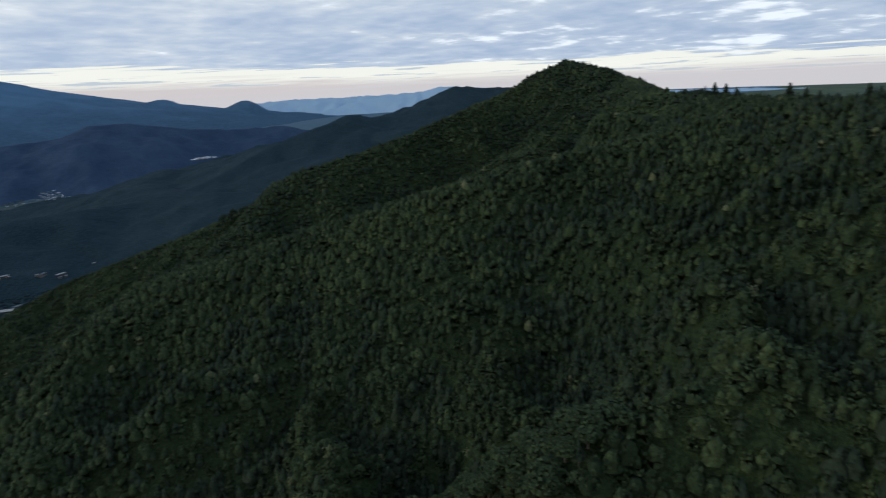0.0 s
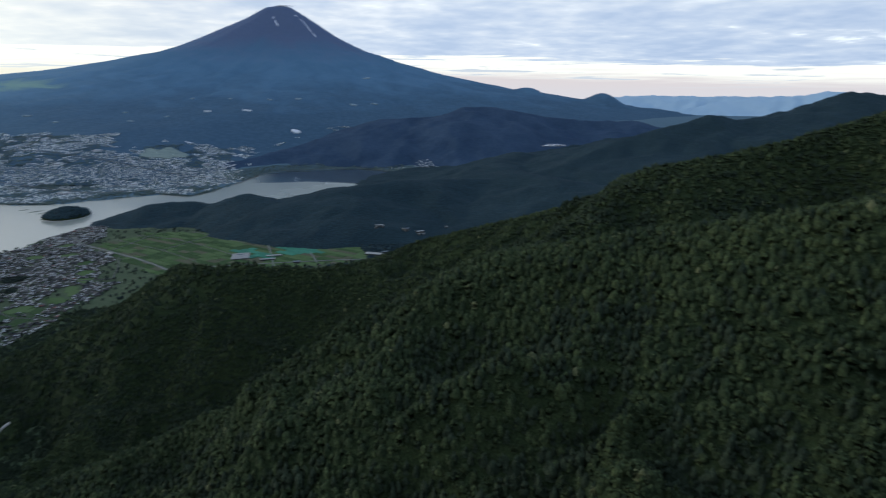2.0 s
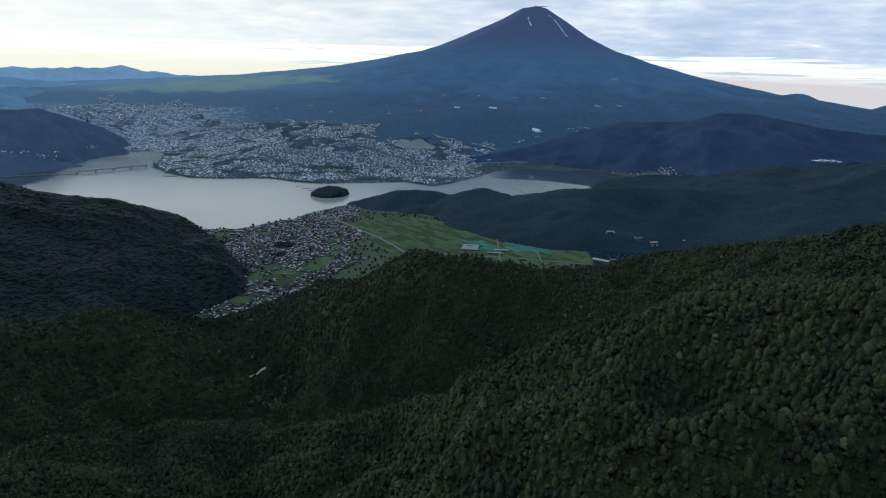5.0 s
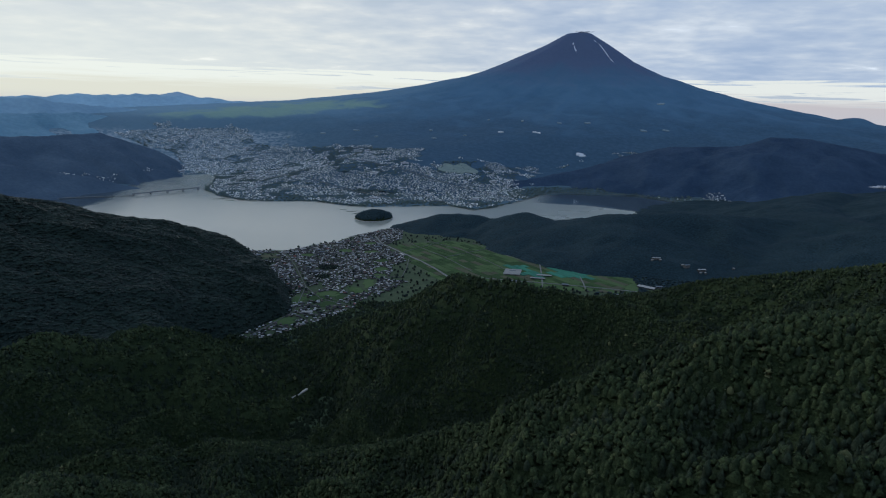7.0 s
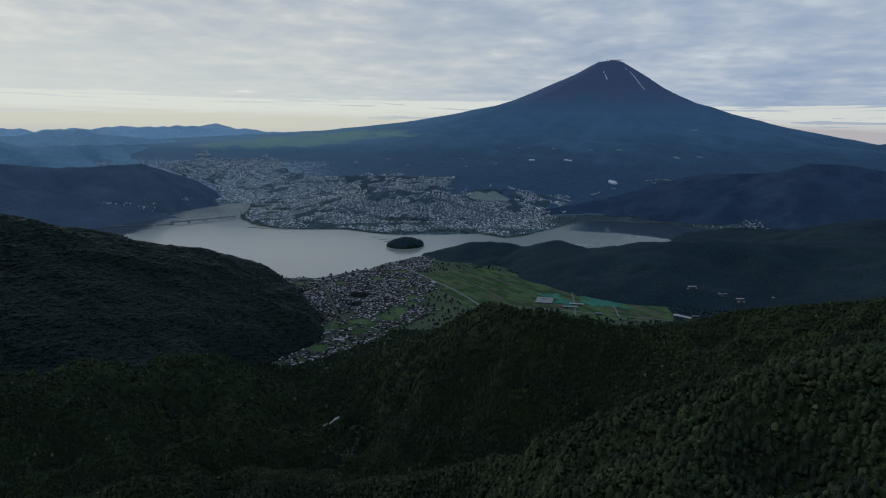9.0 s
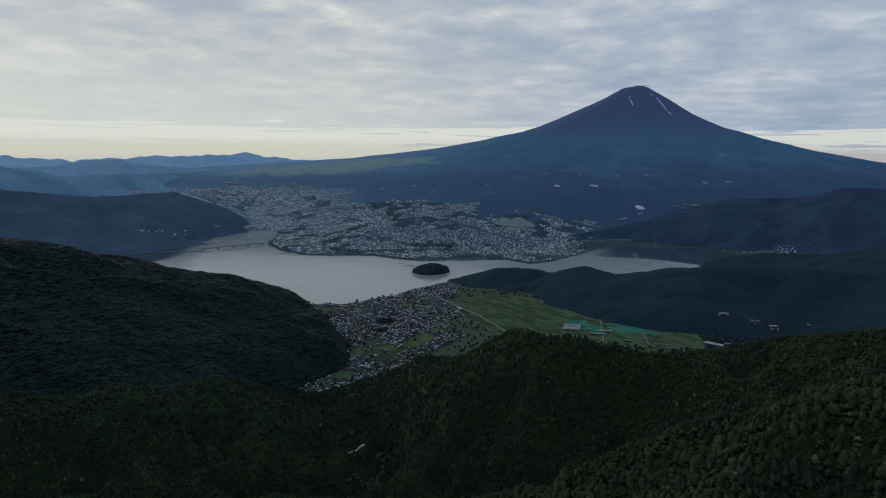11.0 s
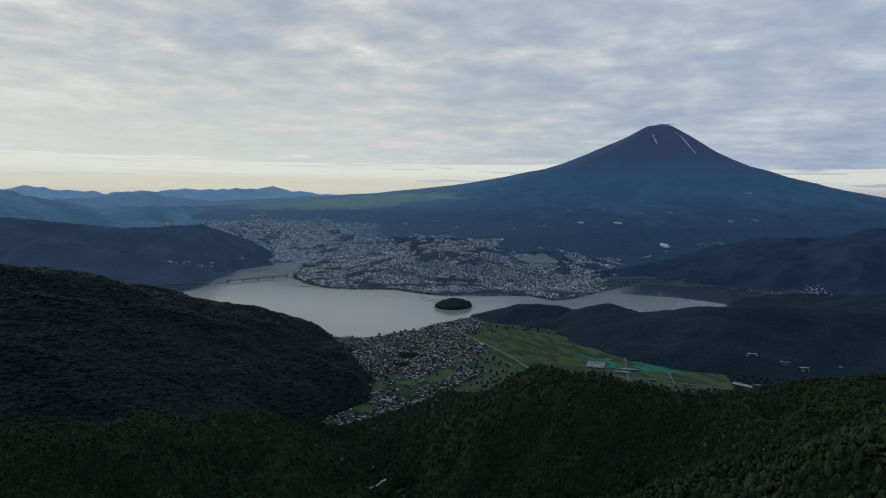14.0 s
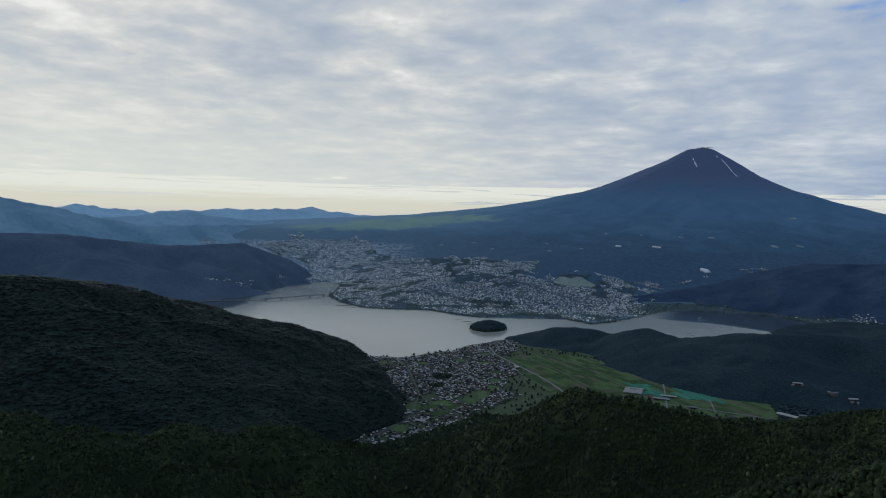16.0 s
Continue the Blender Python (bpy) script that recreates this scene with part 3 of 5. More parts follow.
def volcano_material():
    m, t, b = material("volcano_slopes_hazed")
    pos = nd(t, "ShaderNodeNewGeometry").outputs["Position"]
    s = nd(t, "ShaderNodeSeparateXYZ", {0: pos}).outputs
    n1 = noise_n(t, pos, 0.006, 5.0, 0.6, 0.4)
    n2 = noise_n(t, pos, 0.05, 4.0, 0.6)
    h = mth(t, "ADD", s[2], mth(t, "MULTIPLY", mth(t, "SUBTRACT", n1, 0.5), 260.0))
    # rock and woodland tones carry a blue cast, distance haze painted into the colour
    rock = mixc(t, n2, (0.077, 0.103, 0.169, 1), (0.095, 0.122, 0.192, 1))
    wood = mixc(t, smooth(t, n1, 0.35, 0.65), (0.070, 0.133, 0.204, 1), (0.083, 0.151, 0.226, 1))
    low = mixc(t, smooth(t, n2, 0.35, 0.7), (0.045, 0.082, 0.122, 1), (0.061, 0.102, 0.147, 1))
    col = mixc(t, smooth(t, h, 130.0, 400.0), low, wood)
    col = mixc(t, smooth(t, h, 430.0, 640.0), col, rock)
    # thicker haze over the eastern side, painted in as paler tones along x
    east_haze = mth(t, "SUBTRACT", 1.0, smooth(t, s[0], -2300.0, -500.0))
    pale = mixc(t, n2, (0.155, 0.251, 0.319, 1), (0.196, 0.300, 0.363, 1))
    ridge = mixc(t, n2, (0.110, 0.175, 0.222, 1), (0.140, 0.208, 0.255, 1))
    col = mixc(t, mth(t, "MULTIPLY", east_haze, 0.8), col, mixc(t, smooth(t, s[2], 205.0, 262.0), ridge, pale))
    # grassland on the eastern foot
    gx = mth(t, "DIVIDE", mth(t, "ADD", s[0], 1680.0), 470.0)
    gz = mth(t, "DIVIDE", mth(t, "SUBTRACT", mth(t, "SUBTRACT", s[2], 276.0), mth(t, "MULTIPLY", mth(t, "ADD", s[0], 1680.0), 0.08)), 40.0)
    g = mth(t, "ADD", mth(t, "MULTIPLY", gx, gx), mth(t, "MULTIPLY", gz, gz))
    g = mth(t, "SUBTRACT", 1.0, smooth(t, mth(t, "ADD", g, mth(t, "MULTIPLY", mth(t, "SUBTRACT", n1, 0.5), 4.0)), 0.2, 1.5))
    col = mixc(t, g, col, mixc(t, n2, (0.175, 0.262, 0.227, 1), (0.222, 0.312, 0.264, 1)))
    # streets and yards under the far town
    built = mth(t, "MULTIPLY", mth(t, "SUBTRACT", 1.0, smooth(t, mth(t, "ADD", s[0], mth(t, "MULTIPLY", n1, 300.0)), -1500.0, -1150.0)), mth(t, "SUBTRACT", 1.0, smooth(t, mth(t, "ADD", s[2], mth(t, "MULTIPLY", n1, 40.0)), 165.0, 195.0)))
    col = mixc(t, mth(t, "MULTIPLY", built, smooth(t, n2, 0.38, 0.60)), col, (0.27, 0.31, 0.335, 1))
    t.links.new(col, b.inputs["Base Color"])
    b.inputs["Roughness"].default_value = 0.95
    b.inputs["Specular IOR Level"].default_value = 0.05
    bp = nd(t, "ShaderNodeBump", {"Strength": 0.5, "Distance": 8.0, "Height": n2})
    t.links.new(bp.outputs[0], b.inputs["Normal"])
    return m


def cone(x, y, cx, cy, r, h):
    d = np.hypot(x - cx, y - cy) / r
    return h * np.clip(1 - d * d * 0.5, 0, 1) ** 2 * np.exp(-d * d * 0.55)


def volcano_ground(x, y):
    base = plain(x, y)
    w = np.clip((inside_distance(x, y, LAKE) - 30) / 850, 0, 1)
    w = w * w * (3 - 2 * w)
    hollow = np.clip((x + 420) / 260, 0, 1) * np.clip((3120 - y) / 420, 0, 1)
    w = w * (1 - 0.75 * hollow * hollow * (3 - 2 * hollow))
    z = base - 3 + (volcano(x, y) - base + 3) * w
    for c in ((1510, 4033, 120, 34), (1180, 4150, 80, 18), (880, 4250, 80, 14), (1980, 3900, 150, 72), (1760, 3960, 90, 14), (2250, 3700, 160, 16)):
        z = z + cone(x, y, *c)
    return z


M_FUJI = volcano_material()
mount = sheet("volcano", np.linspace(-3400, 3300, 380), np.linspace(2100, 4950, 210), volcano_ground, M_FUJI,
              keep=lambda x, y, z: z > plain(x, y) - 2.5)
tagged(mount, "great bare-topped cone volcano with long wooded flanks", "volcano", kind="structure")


def water_material():
    m, t, b = material("lake_water")
    pos = nd(t, "ShaderNodeNewGeometry").outputs["Position"]
    b.inputs["Base Color"].default_value = (0.265, 0.275, 0.232, 1)
    n = noise_n(t, pos, 0.004, 3.0, 0.5)
    r = nd(t, "ShaderNodeMapRange", {0: n, 1: 0.3, 2: 0.7, 3: 0.11, 4: 0.18})
    # wind ripples roughen the southern arm
    sp = nd(t, "ShaderNodeSeparateXYZ", {0: pos}).outputs
    arm = mth(t, "MULTIPLY", smooth(t, sp[0], -260.0, -120.0), mth(t, "SUBTRACT", 1.0, smooth(t, sp[1], 2150.0, 2240.0)))
    # dark reflections of the far mountain and hill, painted into the smoother water's colour
    wob = mth(t, "MULTIPLY", mth(t, "SUBTRACT", noise_n(t, pos, 0.012, 3.0, 0.6), 0.5), 60.0)
    slant = mth(t, "ADD", sp[1], mth(t, "MULTIPLY", mth(t, "MAXIMUM", mth(t, "SUBTRACT", sp[0], 60.0), 0.0), 0.6))
    dark_reflection = mth(t, "MULTIPLY", smooth(t, sp[0], -170.0, -60.0), smooth(t, mth(t, "ADD", slant, wob), 2105.0, 2145.0))
    bay = mth(t, "ADD", sp[0], mth(t, "MULTIPLY", mth(t, "MAXIMUM", mth(t, "SUBTRACT", sp[1], 1620.0), 0.0), 0.45))
    dark_reflection = mth(t, "MAXIMUM", dark_reflection, mth(t, "SUBTRACT", 1.0, smooth(t, mth(t, "ADD", bay, wob), -1440.0, -1395.0)))
    rough = mth(t, "ADD", r.outputs[0], mth(t, "MULTIPLY", arm, 0.12))
    t.links.new(mth(t, "MULTIPLY", rough, mth(t, "SUBTRACT", 1.0, mth(t, "MULTIPLY", dark_reflection, 0.85))), b.inputs["Roughness"])
    t.links.new(mixc(t, dark_reflection, (0.265, 0.275, 0.232, 1), (0.05, 0.065, 0.075, 1)), b.inputs["Base Color"])
    b.inputs["IOR"].default_value = 1.33
    w = noise_n(t, pos, 0.25, 3.0, 0.6)
    bp = nd(t, "ShaderNodeBump", {"Strength": 0.25, "Distance": 0.3, "Height": w})
    t.links.new(bp.outputs[0], b.inputs["Normal"])
    return m


lake = sheet("lake", np.linspace(-2000, 560, 33), np.linspace(1000, 2500, 20), lambda x, y: x * 0.0, water_material())
tagged(lake, "calm grey lake mirroring the cloudy sky", "lake", kind="structure")


def land(x, y):
    """Height of the open land (plain and volcano foot) at arrays x, y."""
    return np.maximum(plain(x, y), volcano_ground(x, y))


def in_poly(x, y, poly):
    return inside_distance(np.asarray(x, float), np.asarray(y, float), poly) < 0


def lift(x, y, fn=land):
    return float(fn(np.array([float(x)]), np.array([float(y)]))[0])


# ---------------------------------------------------------------- trees
rng = np.random.default_rng(11)


def icosa():
    p = (1 + 5 ** 0.5) / 2
    v = np.array([(-1, p, 0), (1, p, 0), (-1, -p, 0), (1, -p, 0), (0, -1, p), (0, 1, p), (0, -1, -p), (0, 1, -p), (p, 0, -1), (p, 0, 1), (-p, 0, -1), (-p, 0, 1)], float)
    v /= np.linalg.norm(v[0])
    f = np.array([(0, 11, 5), (0, 5, 1), (0, 1, 7), (0, 7, 10), (0, 10, 11), (1, 5, 9), (5, 11, 4), (11, 10, 2), (10, 7, 6), (7, 1, 8),
                  (3, 9, 4), (3, 4, 2), (3, 2, 6), (3, 6, 8), (3, 8, 9), (4, 9, 5), (2, 4, 11), (6, 2, 10), (8, 6, 7), (9, 8, 1)])
    return v, f


def crown_broad(clumps, size, four=False):
    """A broadleaf crown, 1 m in radius, base at 0: leaf clumps in lobes over a lumpy ellipsoid."""
    lobes = rng.normal(size=(5, 3))
    lobes /= np.linalg.norm(lobes, axis=1, keepdims=True)
    d = rng.normal(size=(clumps, 3))
    d[:, 2] = np.abs(d[:, 2]) * 1.2 - 0.35
    d /= np.linalg.norm(d, axis=1, keepdims=True)
    bulge = 0.74 + 0.30 * np.clip((d @ lobes.T).max(1), 0, 1) ** 2
    c = d * bulge[:, None] * (1.0, 1.0, 1.1) + (0, 0, 1.15)
    k = 4 if four else 3
    nrm = d * 0.55 + np.array((0, 0, 0.5)) + rng.normal(size=d.shape) * 0.33
    nrm /= np.linalg.norm(nrm, axis=1, keepdims=True)
    t1 = np.cross(nrm, rng.normal(size=d.shape))
    t1 /= np.linalg.norm(t1, axis=1, keepdims=True)
    t2 = np.cross(nrm, t1)
    vs = []
    for i in range(k):
        a = 2 * math.pi * i / k
        s = size * (0.7 + 0.6 * rng.random((clumps, 1)))
        vs.append(c + s * (t1 * math.cos(a) + t2 * math.sin(a) * 0.8) + nrm * size * 0.2 * rng.normal(size=(clumps, 1)))
    q = np.stack(vs, 1).reshape(-1, 3)
    idx = np.arange(clumps * k).reshape(-1, k)
    tri = idx if k == 3 else np.concatenate([idx[:, [0, 1, 2]], idx[:, [0, 2, 3]]])
    return q, tri


def crown_dome(rings, seg, clumps=0, size=0.2, four=False, point=0.0):
    """A rounded, lumpy crown 1 m in radius on base 0, with loose leaf clumps standing off its surface."""
    vs, fs = [(0.12 * rng.normal(), 0.12 * rng.normal(), 2.15 + point + 0.12 * rng.normal())], []
    ph = rng.random(3) * 6.28
    for i in range(1, rings + 1):
        u = i / rings
        a0 = rng.random() * 6.28
        for j in range(seg):
            a = a0 + 6.28318 * j / seg
            lump = 1 + 0.17 * math.sin(2 * a + ph[0]) + 0.13 * math.sin(3 * a + ph[1] + 3 * u) + 0.08 * rng.normal()
            vs.append((math.sin(u * 1.75) * lump * math.cos(a), math.sin(u * 1.75) * lump * math.sin(a), 1.0 + 1.12 * math.cos(u * 1.95) * (1 + 0.1 * rng.normal())))
    for j in range(seg):
        fs.append((0, 1 + j, 1 + (j + 1) % seg))
        for i in range(rings - 1):
            p, q = 1 + i * seg, 1 + (i + 1) * seg
            k = (j + 1) % seg
            fs += [(p + j, q + j, q + k), (p + j, q + k, p + k)]
    v, f = np.array(vs, float), np.array(fs)
    if clumps:
        q, tri = crown_broad(clumps, size, four)
        q = q * (1.12, 1.12, 1.06) + (0, 0, 0.06)
        v = v * (0.94, 0.94, 0.96)
        return np.concatenate([v, q]), np.concatenate([f, tri + len(v)])
    return v, f


def crown_conifer(layers, arms, spread=0.7):
    """A pointed conifer crown, about 1 m in radius and 3.4 m high: tiers of drooping, flat boughs."""
    vs, fs = [(0, 0, 3.5), (0.10, 0, 0.2), (-0.05, 0.09, 0.2), (-0.05, -0.09, 0.2)], [(0, 1, 2), (0, 2, 3), (0, 3, 1)]
    for i in range(layers):
        u = i / (layers - 1)
        z, r = 0.35 + 2.95 * u, (1.02 - 0.88 * u) * spread / 0.7
        off = rng.random() * 6.28
        for j in range(arms):
            a = off + 2 * math.pi * j / arms + rng.normal() * 0.15
            rr = r * (0.75 + 0.4 * rng.random())
            w = 0.34 * (1.1 - 0.6 * u)
            n = len(vs)
            ca, sa = math.cos(a), math.sin(a)
            vs += [(0.05 * ca, 0.05 * sa, z + 0.22), (rr * ca * 0.6 - w * sa, rr * sa * 0.6 + w * ca, z - 0.02), (rr * ca, rr * sa, z - 0.14 + 0.1 * rng.normal()),
                   (rr * ca * 0.6 + w * sa, rr * sa * 0.6 - w * ca, z - 0.02)]
            fs += [(n, n + 1, n + 2), (n, n + 2, n + 3)]
    return np.array(vs, float), np.array(fs)


def scatter(name, label, category, x, y, z, radius, high, shapes, mat, group="", soft_shade=True):
    """Many crowns in one mesh of kind stuff."""
    pick = rng.integers(0, len(shapes), len(x))
    rot = rng.random(len(x)) * 6.283
    V, F, n0 = [], [], 0
    for i, (v, f) in enumerate(shapes):
        m = pick == i
        k = int(m.sum())
        if not k:
            continue
        ca, sa = np.cos(rot[m])[:, None], np.sin(rot[m])[:, None]
        r = radius[m][:, None]
        vx = (v[None, :, 0] * ca - v[None, :, 1] * sa) * r + x[m][:, None]
        vy = (v[None, :, 0] * sa + v[None, :, 1] * ca) * r + y[m][:, None]
        vz = v[None, :, 2] * (high[m])[:, None] + z[m][:, None]
        V.append(np.stack([vx, vy, vz], -1).reshape(-1, 3))
        F.append((f[None] + (np.arange(k) * len(v))[:, None, None] + n0).reshape(-1, 3))
        n0 += k * len(v)
    me = mesh_of(name, np.concatenate(V), np.concatenate(F), mat, smooth_shade=soft_shade)
    return tagged(new(name, me), label, category, group=group, kind="stuff")


def jitter_grid(x0, x1, y0, y1, step):
    gx, gy = np.meshgrid(np.arange(x0, x1, step), np.arange(y0, y1, step))
    gx = gx + (rng.random(gx.shape) - 0.5) * step * 0.95
    gy = gy + (rng.random(gy.shape) - 0.5) * step * 0.95
    return gx.ravel(), gy.ravel()


VILLAGE = [(-745, 1205), (-664, 1118), (-592, 1057), (-530, 1000), (-475, 937), (-330, 900), (-300, 960), (-275, 1060), (-300, 1130), (-345, 1235), (-415, 1320), (-400, 1400), (-430, 1525), (-490, 1520), (-545, 1385), (-610, 1205)]
LOWER = [(-475, 937), (-431, 880), (-416, 830), (-425, 768), (-444, 726), (-422, 709), (-398, 702), (-378, 731), (-350, 790), (-320, 880), (-330, 900)]
EAST = [(-150, 1075), (60, 1062), (150, 1095), (230, 1120), (260, 1070), (120, 1010), (-120, 1030)]
FIELDS = [(-398, 1318), (-335, 1392), (-279, 1409), (-127, 1348), (-75, 1342), (-49, 1292), (8, 1278), (64, 1284), (105, 1250), (112, 1150), (118, 1085), (60, 1050), (-139, 1050), (-235, 1060)]
NEAR_BOX = (43, 79, 26, 62)      # the stretch of slope under the flight whose trees stand singly


def plant_forest():
    x, y = jitter_grid(-640, 620, -90, 960, 2.05)
    r, az = np.hypot(x, y), np.degrees(np.arctan2(x, y))
    keep = (az > -66) & (az < 104) & (r > 40) & (r < 960)
    keep &= ~((r > 560) & (rng.random(len(x)) < 0.38))
    keep &= (r < 330) | (az < 70)
    keep &= rng.random(len(x)) < np.where(r < 310, 1.0, np.where(r < 560, 0.92, 0.52))
    x, y, r = x[keep], y[keep], r[keep]
    z = np.maximum(massif(x, y), plain(x, y))
    ok = (z > hill_height(x, y, HILL_C, 0.41, 16, 15, 110, 50, 6.0, 2.5, 0.9) - 1) & ~in_poly(x, y, VILLAGE) & ~in_poly(x, y, LOWER) & ~in_poly(x, y, EAST) & ~in_poly(x, y, FIELDS)
    # a bare strip of gravel stays open in the valley
    ok &= np.hypot((x + 264) / 14, (y - 557) / 9) > 1
    x, y, z, r = x[ok], y[ok], z[ok], r[ok]
    near_box = (x > NEAR_BOX[0]) & (x < NEAR_BOX[1]) & (y > NEAR_BOX[2]) & (y < NEAR_BOX[3])
    tone = vnoise(x / 40, y / 40, 77)
    _, dk = crest(x, y, SPUR_KNOB, 0.8, 9, both=True)
    shady = np.clip((dk - 4) / 30, 0, 1) * (dk < 130) * (r > 300) * (y > 300)
    # dark conifers fill the gullies, broadleaf the ribs; their tone also stands for shade
    around = sum(massif(x + a, y + b) for a, b in ((16, 0), (-16, 0), (0, 16), (0, -16))) / 4
    hollow = np.clip((around - massif(x, y)) / 3.0, 0, 1)
    pine = (rng.random(len(x)) < np.maximum(np.maximum(np.where(tone > 0.66, 0.30, 0.04), 0.6 * shady), 0.75 * hollow))
    size = (0.82 + 0.72 * rng.random(len(x)) ** 1.6) * np.where(r > 560, 1.35, np.where(r > 310, 0.95, 1.0))
    tall = size * (0.85 + 0.45 * rng.random(len(x)))
    pale = rng.random(len(x)) < 0.012
    near_trees = [(float(a), float(b), float(c), float(s), bool(p)) for a, b, c, s, p in zip(x[near_box], y[near_box], z[near_box], size[near_box], pine[near_box])]
    rest = ~near_box
    bands = ((0, 150, (3, 6, 22, 0.22, True)), (150, 310, (2, 5, 8, 0.28, False)), (310, 560, (2, 4)), (560, 2000, (2, 4)))
    for lo, hi, form in bands:
        m = rest & (r >= lo) & (r < hi)
        shapes = [crown_dome(*form, point=0.5 * rng.random()) for _ in range(12)]
        b = m & ~pine & ~pale
        scatter("forest", "dense green broadleaf forest covering the mountainside", "forest", x[b], y[b], z[b] - (1.35 if hi < 320 else 0.9) * tall[b], size[b] * (1.16 if hi < 320 else 1.26), tall[b] * (1.30 if hi < 320 else 1.12), shapes, M_LEAF, soft_shade=hi < 320)
        b = m & pale & ~pine
        if b.any():
            scatter("pale_trees", "paler yellow-green trees dotted through the forest", "forest", x[b], y[b], z[b] - 0.5 * tall[b], size[b] * 1.1, tall[b] * 0.95, shapes, M_LEAF_PALE)
        con = [crown_dome(3 if hi < 200 else 2, 6 if hi < 200 else 5, 16 if hi < 200 else 10, 0.24, point=0.45 + 0.5 * rng.random()) for _ in range(8)]
        b = m & pine
        far = hi > 320
        scatter("conifer_wood", "dark conifers mixed into the mountainside forest", "forest", x[b], y[b], z[b] - (0.5 if far else 1.3) * size[b], size[b] * (1.25 if far else 1.15), tall[b] * (1.1 if far else 1.35),
                [crown_dome(2, 4, point=0.55) for _ in range(6)] if far else con, M_PINE, soft_shade=not far)
    return near_trees


def part(name, verts, faces, mat, parent, label="", smooth_shade=False):
    ob = new(name, mesh_of(name, verts, faces, mat, smooth_shade))
    ob.parent = parent
    if label:
        tagged(ob, label)
    return ob


def tube(path, radii, sides=6):
    vs, fs = [], []
    for (x, y, z), r in zip(path, radii):
        for j in range(sides):
            a = 6.28318 * j / sides
            vs.append((x + r * math.cos(a), y + r * math.sin(a), z))
    for i in range(len(path) - 1):
        for j in range(sides):
            a, b = i * sides + j, i * sides + (j + 1) % sides
            fs += [(a, b, b + sides), (a, b + sides, a + sides)]
    return np.array(vs, float), np.array(fs)


def single_tree(conifer):
    base = new("conifer_tree" if conifer else "broadleaf_tree")
    if conifer:
        tagged(base, "dark green conifer with tiered boughs on the slope", "tree", group="trees on the near slope")
        v, f = crown_conifer(12, 8)
        part("crown", v, f, M_PINE, base)
        tv, tf = tube([(0, 0, -1.2), (0.03, 0, 0.8), (0, 0.02, 3.0)], [0.11, 0.09, 0.02])
    else:
        tagged(base, "leafy green broadleaf tree on the steep slope", "tree", group="trees on the near slope")
        v, f = crown_dome(4, 8, 150, 0.18, True)
        part("crown", v, f, M_LEAF, base, smooth_shade=True)
        tv, tf = tube([(0, 0, -1.2), (0.04, 0.02, 0.0), (0.02, 0.05, 0.7), (0.0, 0.0, 1.7)], [0.13, 0.10, 0.08, 0.03])
        for a in (0.4, 2.3, 4.4):
            lv, lf = tube([(0, 0, 0.4), (0.3 * math.cos(a), 0.3 * math.sin(a), 0.95), (0.55 * math.cos(a), 0.55 * math.sin(a), 1.5)], [0.06, 0.045, 0.015], 5)
            tv, tf = np.concatenate([tv, lv]), np.concatenate([tf, lf + len(tv)])
    part("trunk", tv, tf, M_BARK, base, smooth_shade=True)
    return base


near_trees = plant_forest()
broad = [single_tree(False) for _ in range(6)]
conif = [single_tree(True) for _ in range(2)]
used = set()
for i, (x, y, z, s, p) in enumerate(near_trees):
    bank = conif if p else broad
    src = bank[i % len(bank)]
    m = Matrix.LocRotScale((x, y, z - 0.6 * s), Euler((0, 0, (i * 2.4) % 6.283)), (s * 1.2, s * 1.2, s * (0.85 + 0.3 * ((i * 37) % 10) / 10)))
    if src.name in used:
        copy_thing(src, m)
    else:
        src.matrix_basis = m
        used.add(src.name)
for src in broad + conif:
    if src.name not in used:
        for o in (*src.children, src):
            bpy.data.objects.remove(o)

# tall conifers standing out on the skyline crest
CREST_TREES = [(283, 111, 6.5), (279, 105, 7.5), (276, 99, 7.0), (272, 93, 5.5), (254, 67, 7.5), (249, 60, 5.5), (243, 54, 5.0), (226, 36, 6.5), (221, 32, 5.0), (215, 24, 6.0), (208, 18, 5.5)]
crest_tree = None
for i, (x, y, h) in enumerate(CREST_TREES):
    z = lift(x, y, massif)
    m = Matrix.LocRotScale((x, y, z + 1.2), Euler((0, 0, i * 1.9)), (h * 0.24, h * 0.24, h / 5.6))
    if crest_tree is None:
        crest_tree = single_tree(True)
        tagged(crest_tree, "tall conifer standing out on the skyline crest", "tree", group="conifers on the crest")
        crest_tree.matrix_basis = m
    else:
        copy_thing(crest_tree, m)


def plant_hill(pts, slope, soft, amp, wave, seed, step, x0, x1, y0, y1, size, mat, label, step_h, jag=2.5, cut=0.7, flat=0.22):
    """Low, overlapping crowns that close over a hill."""
    x, y = jitter_grid(x0, x1, y0, y1, step)
    z = hill_height(x, y, pts, slope, soft, amp, wave, seed, step_h, jag, cut)
    ok = z > plain(x, y) + 1
    x, y, z = x[ok], y[ok], z[ok]
    r = size * (0.75 + 0.5 * rng.random(len(x)))
    scatter("woodland", label, "forest", x, y, z - r * (2.15 * flat - 0.12), r * 1.7, r * flat, [crown_dome(2, 4) for _ in range(6)], mat)


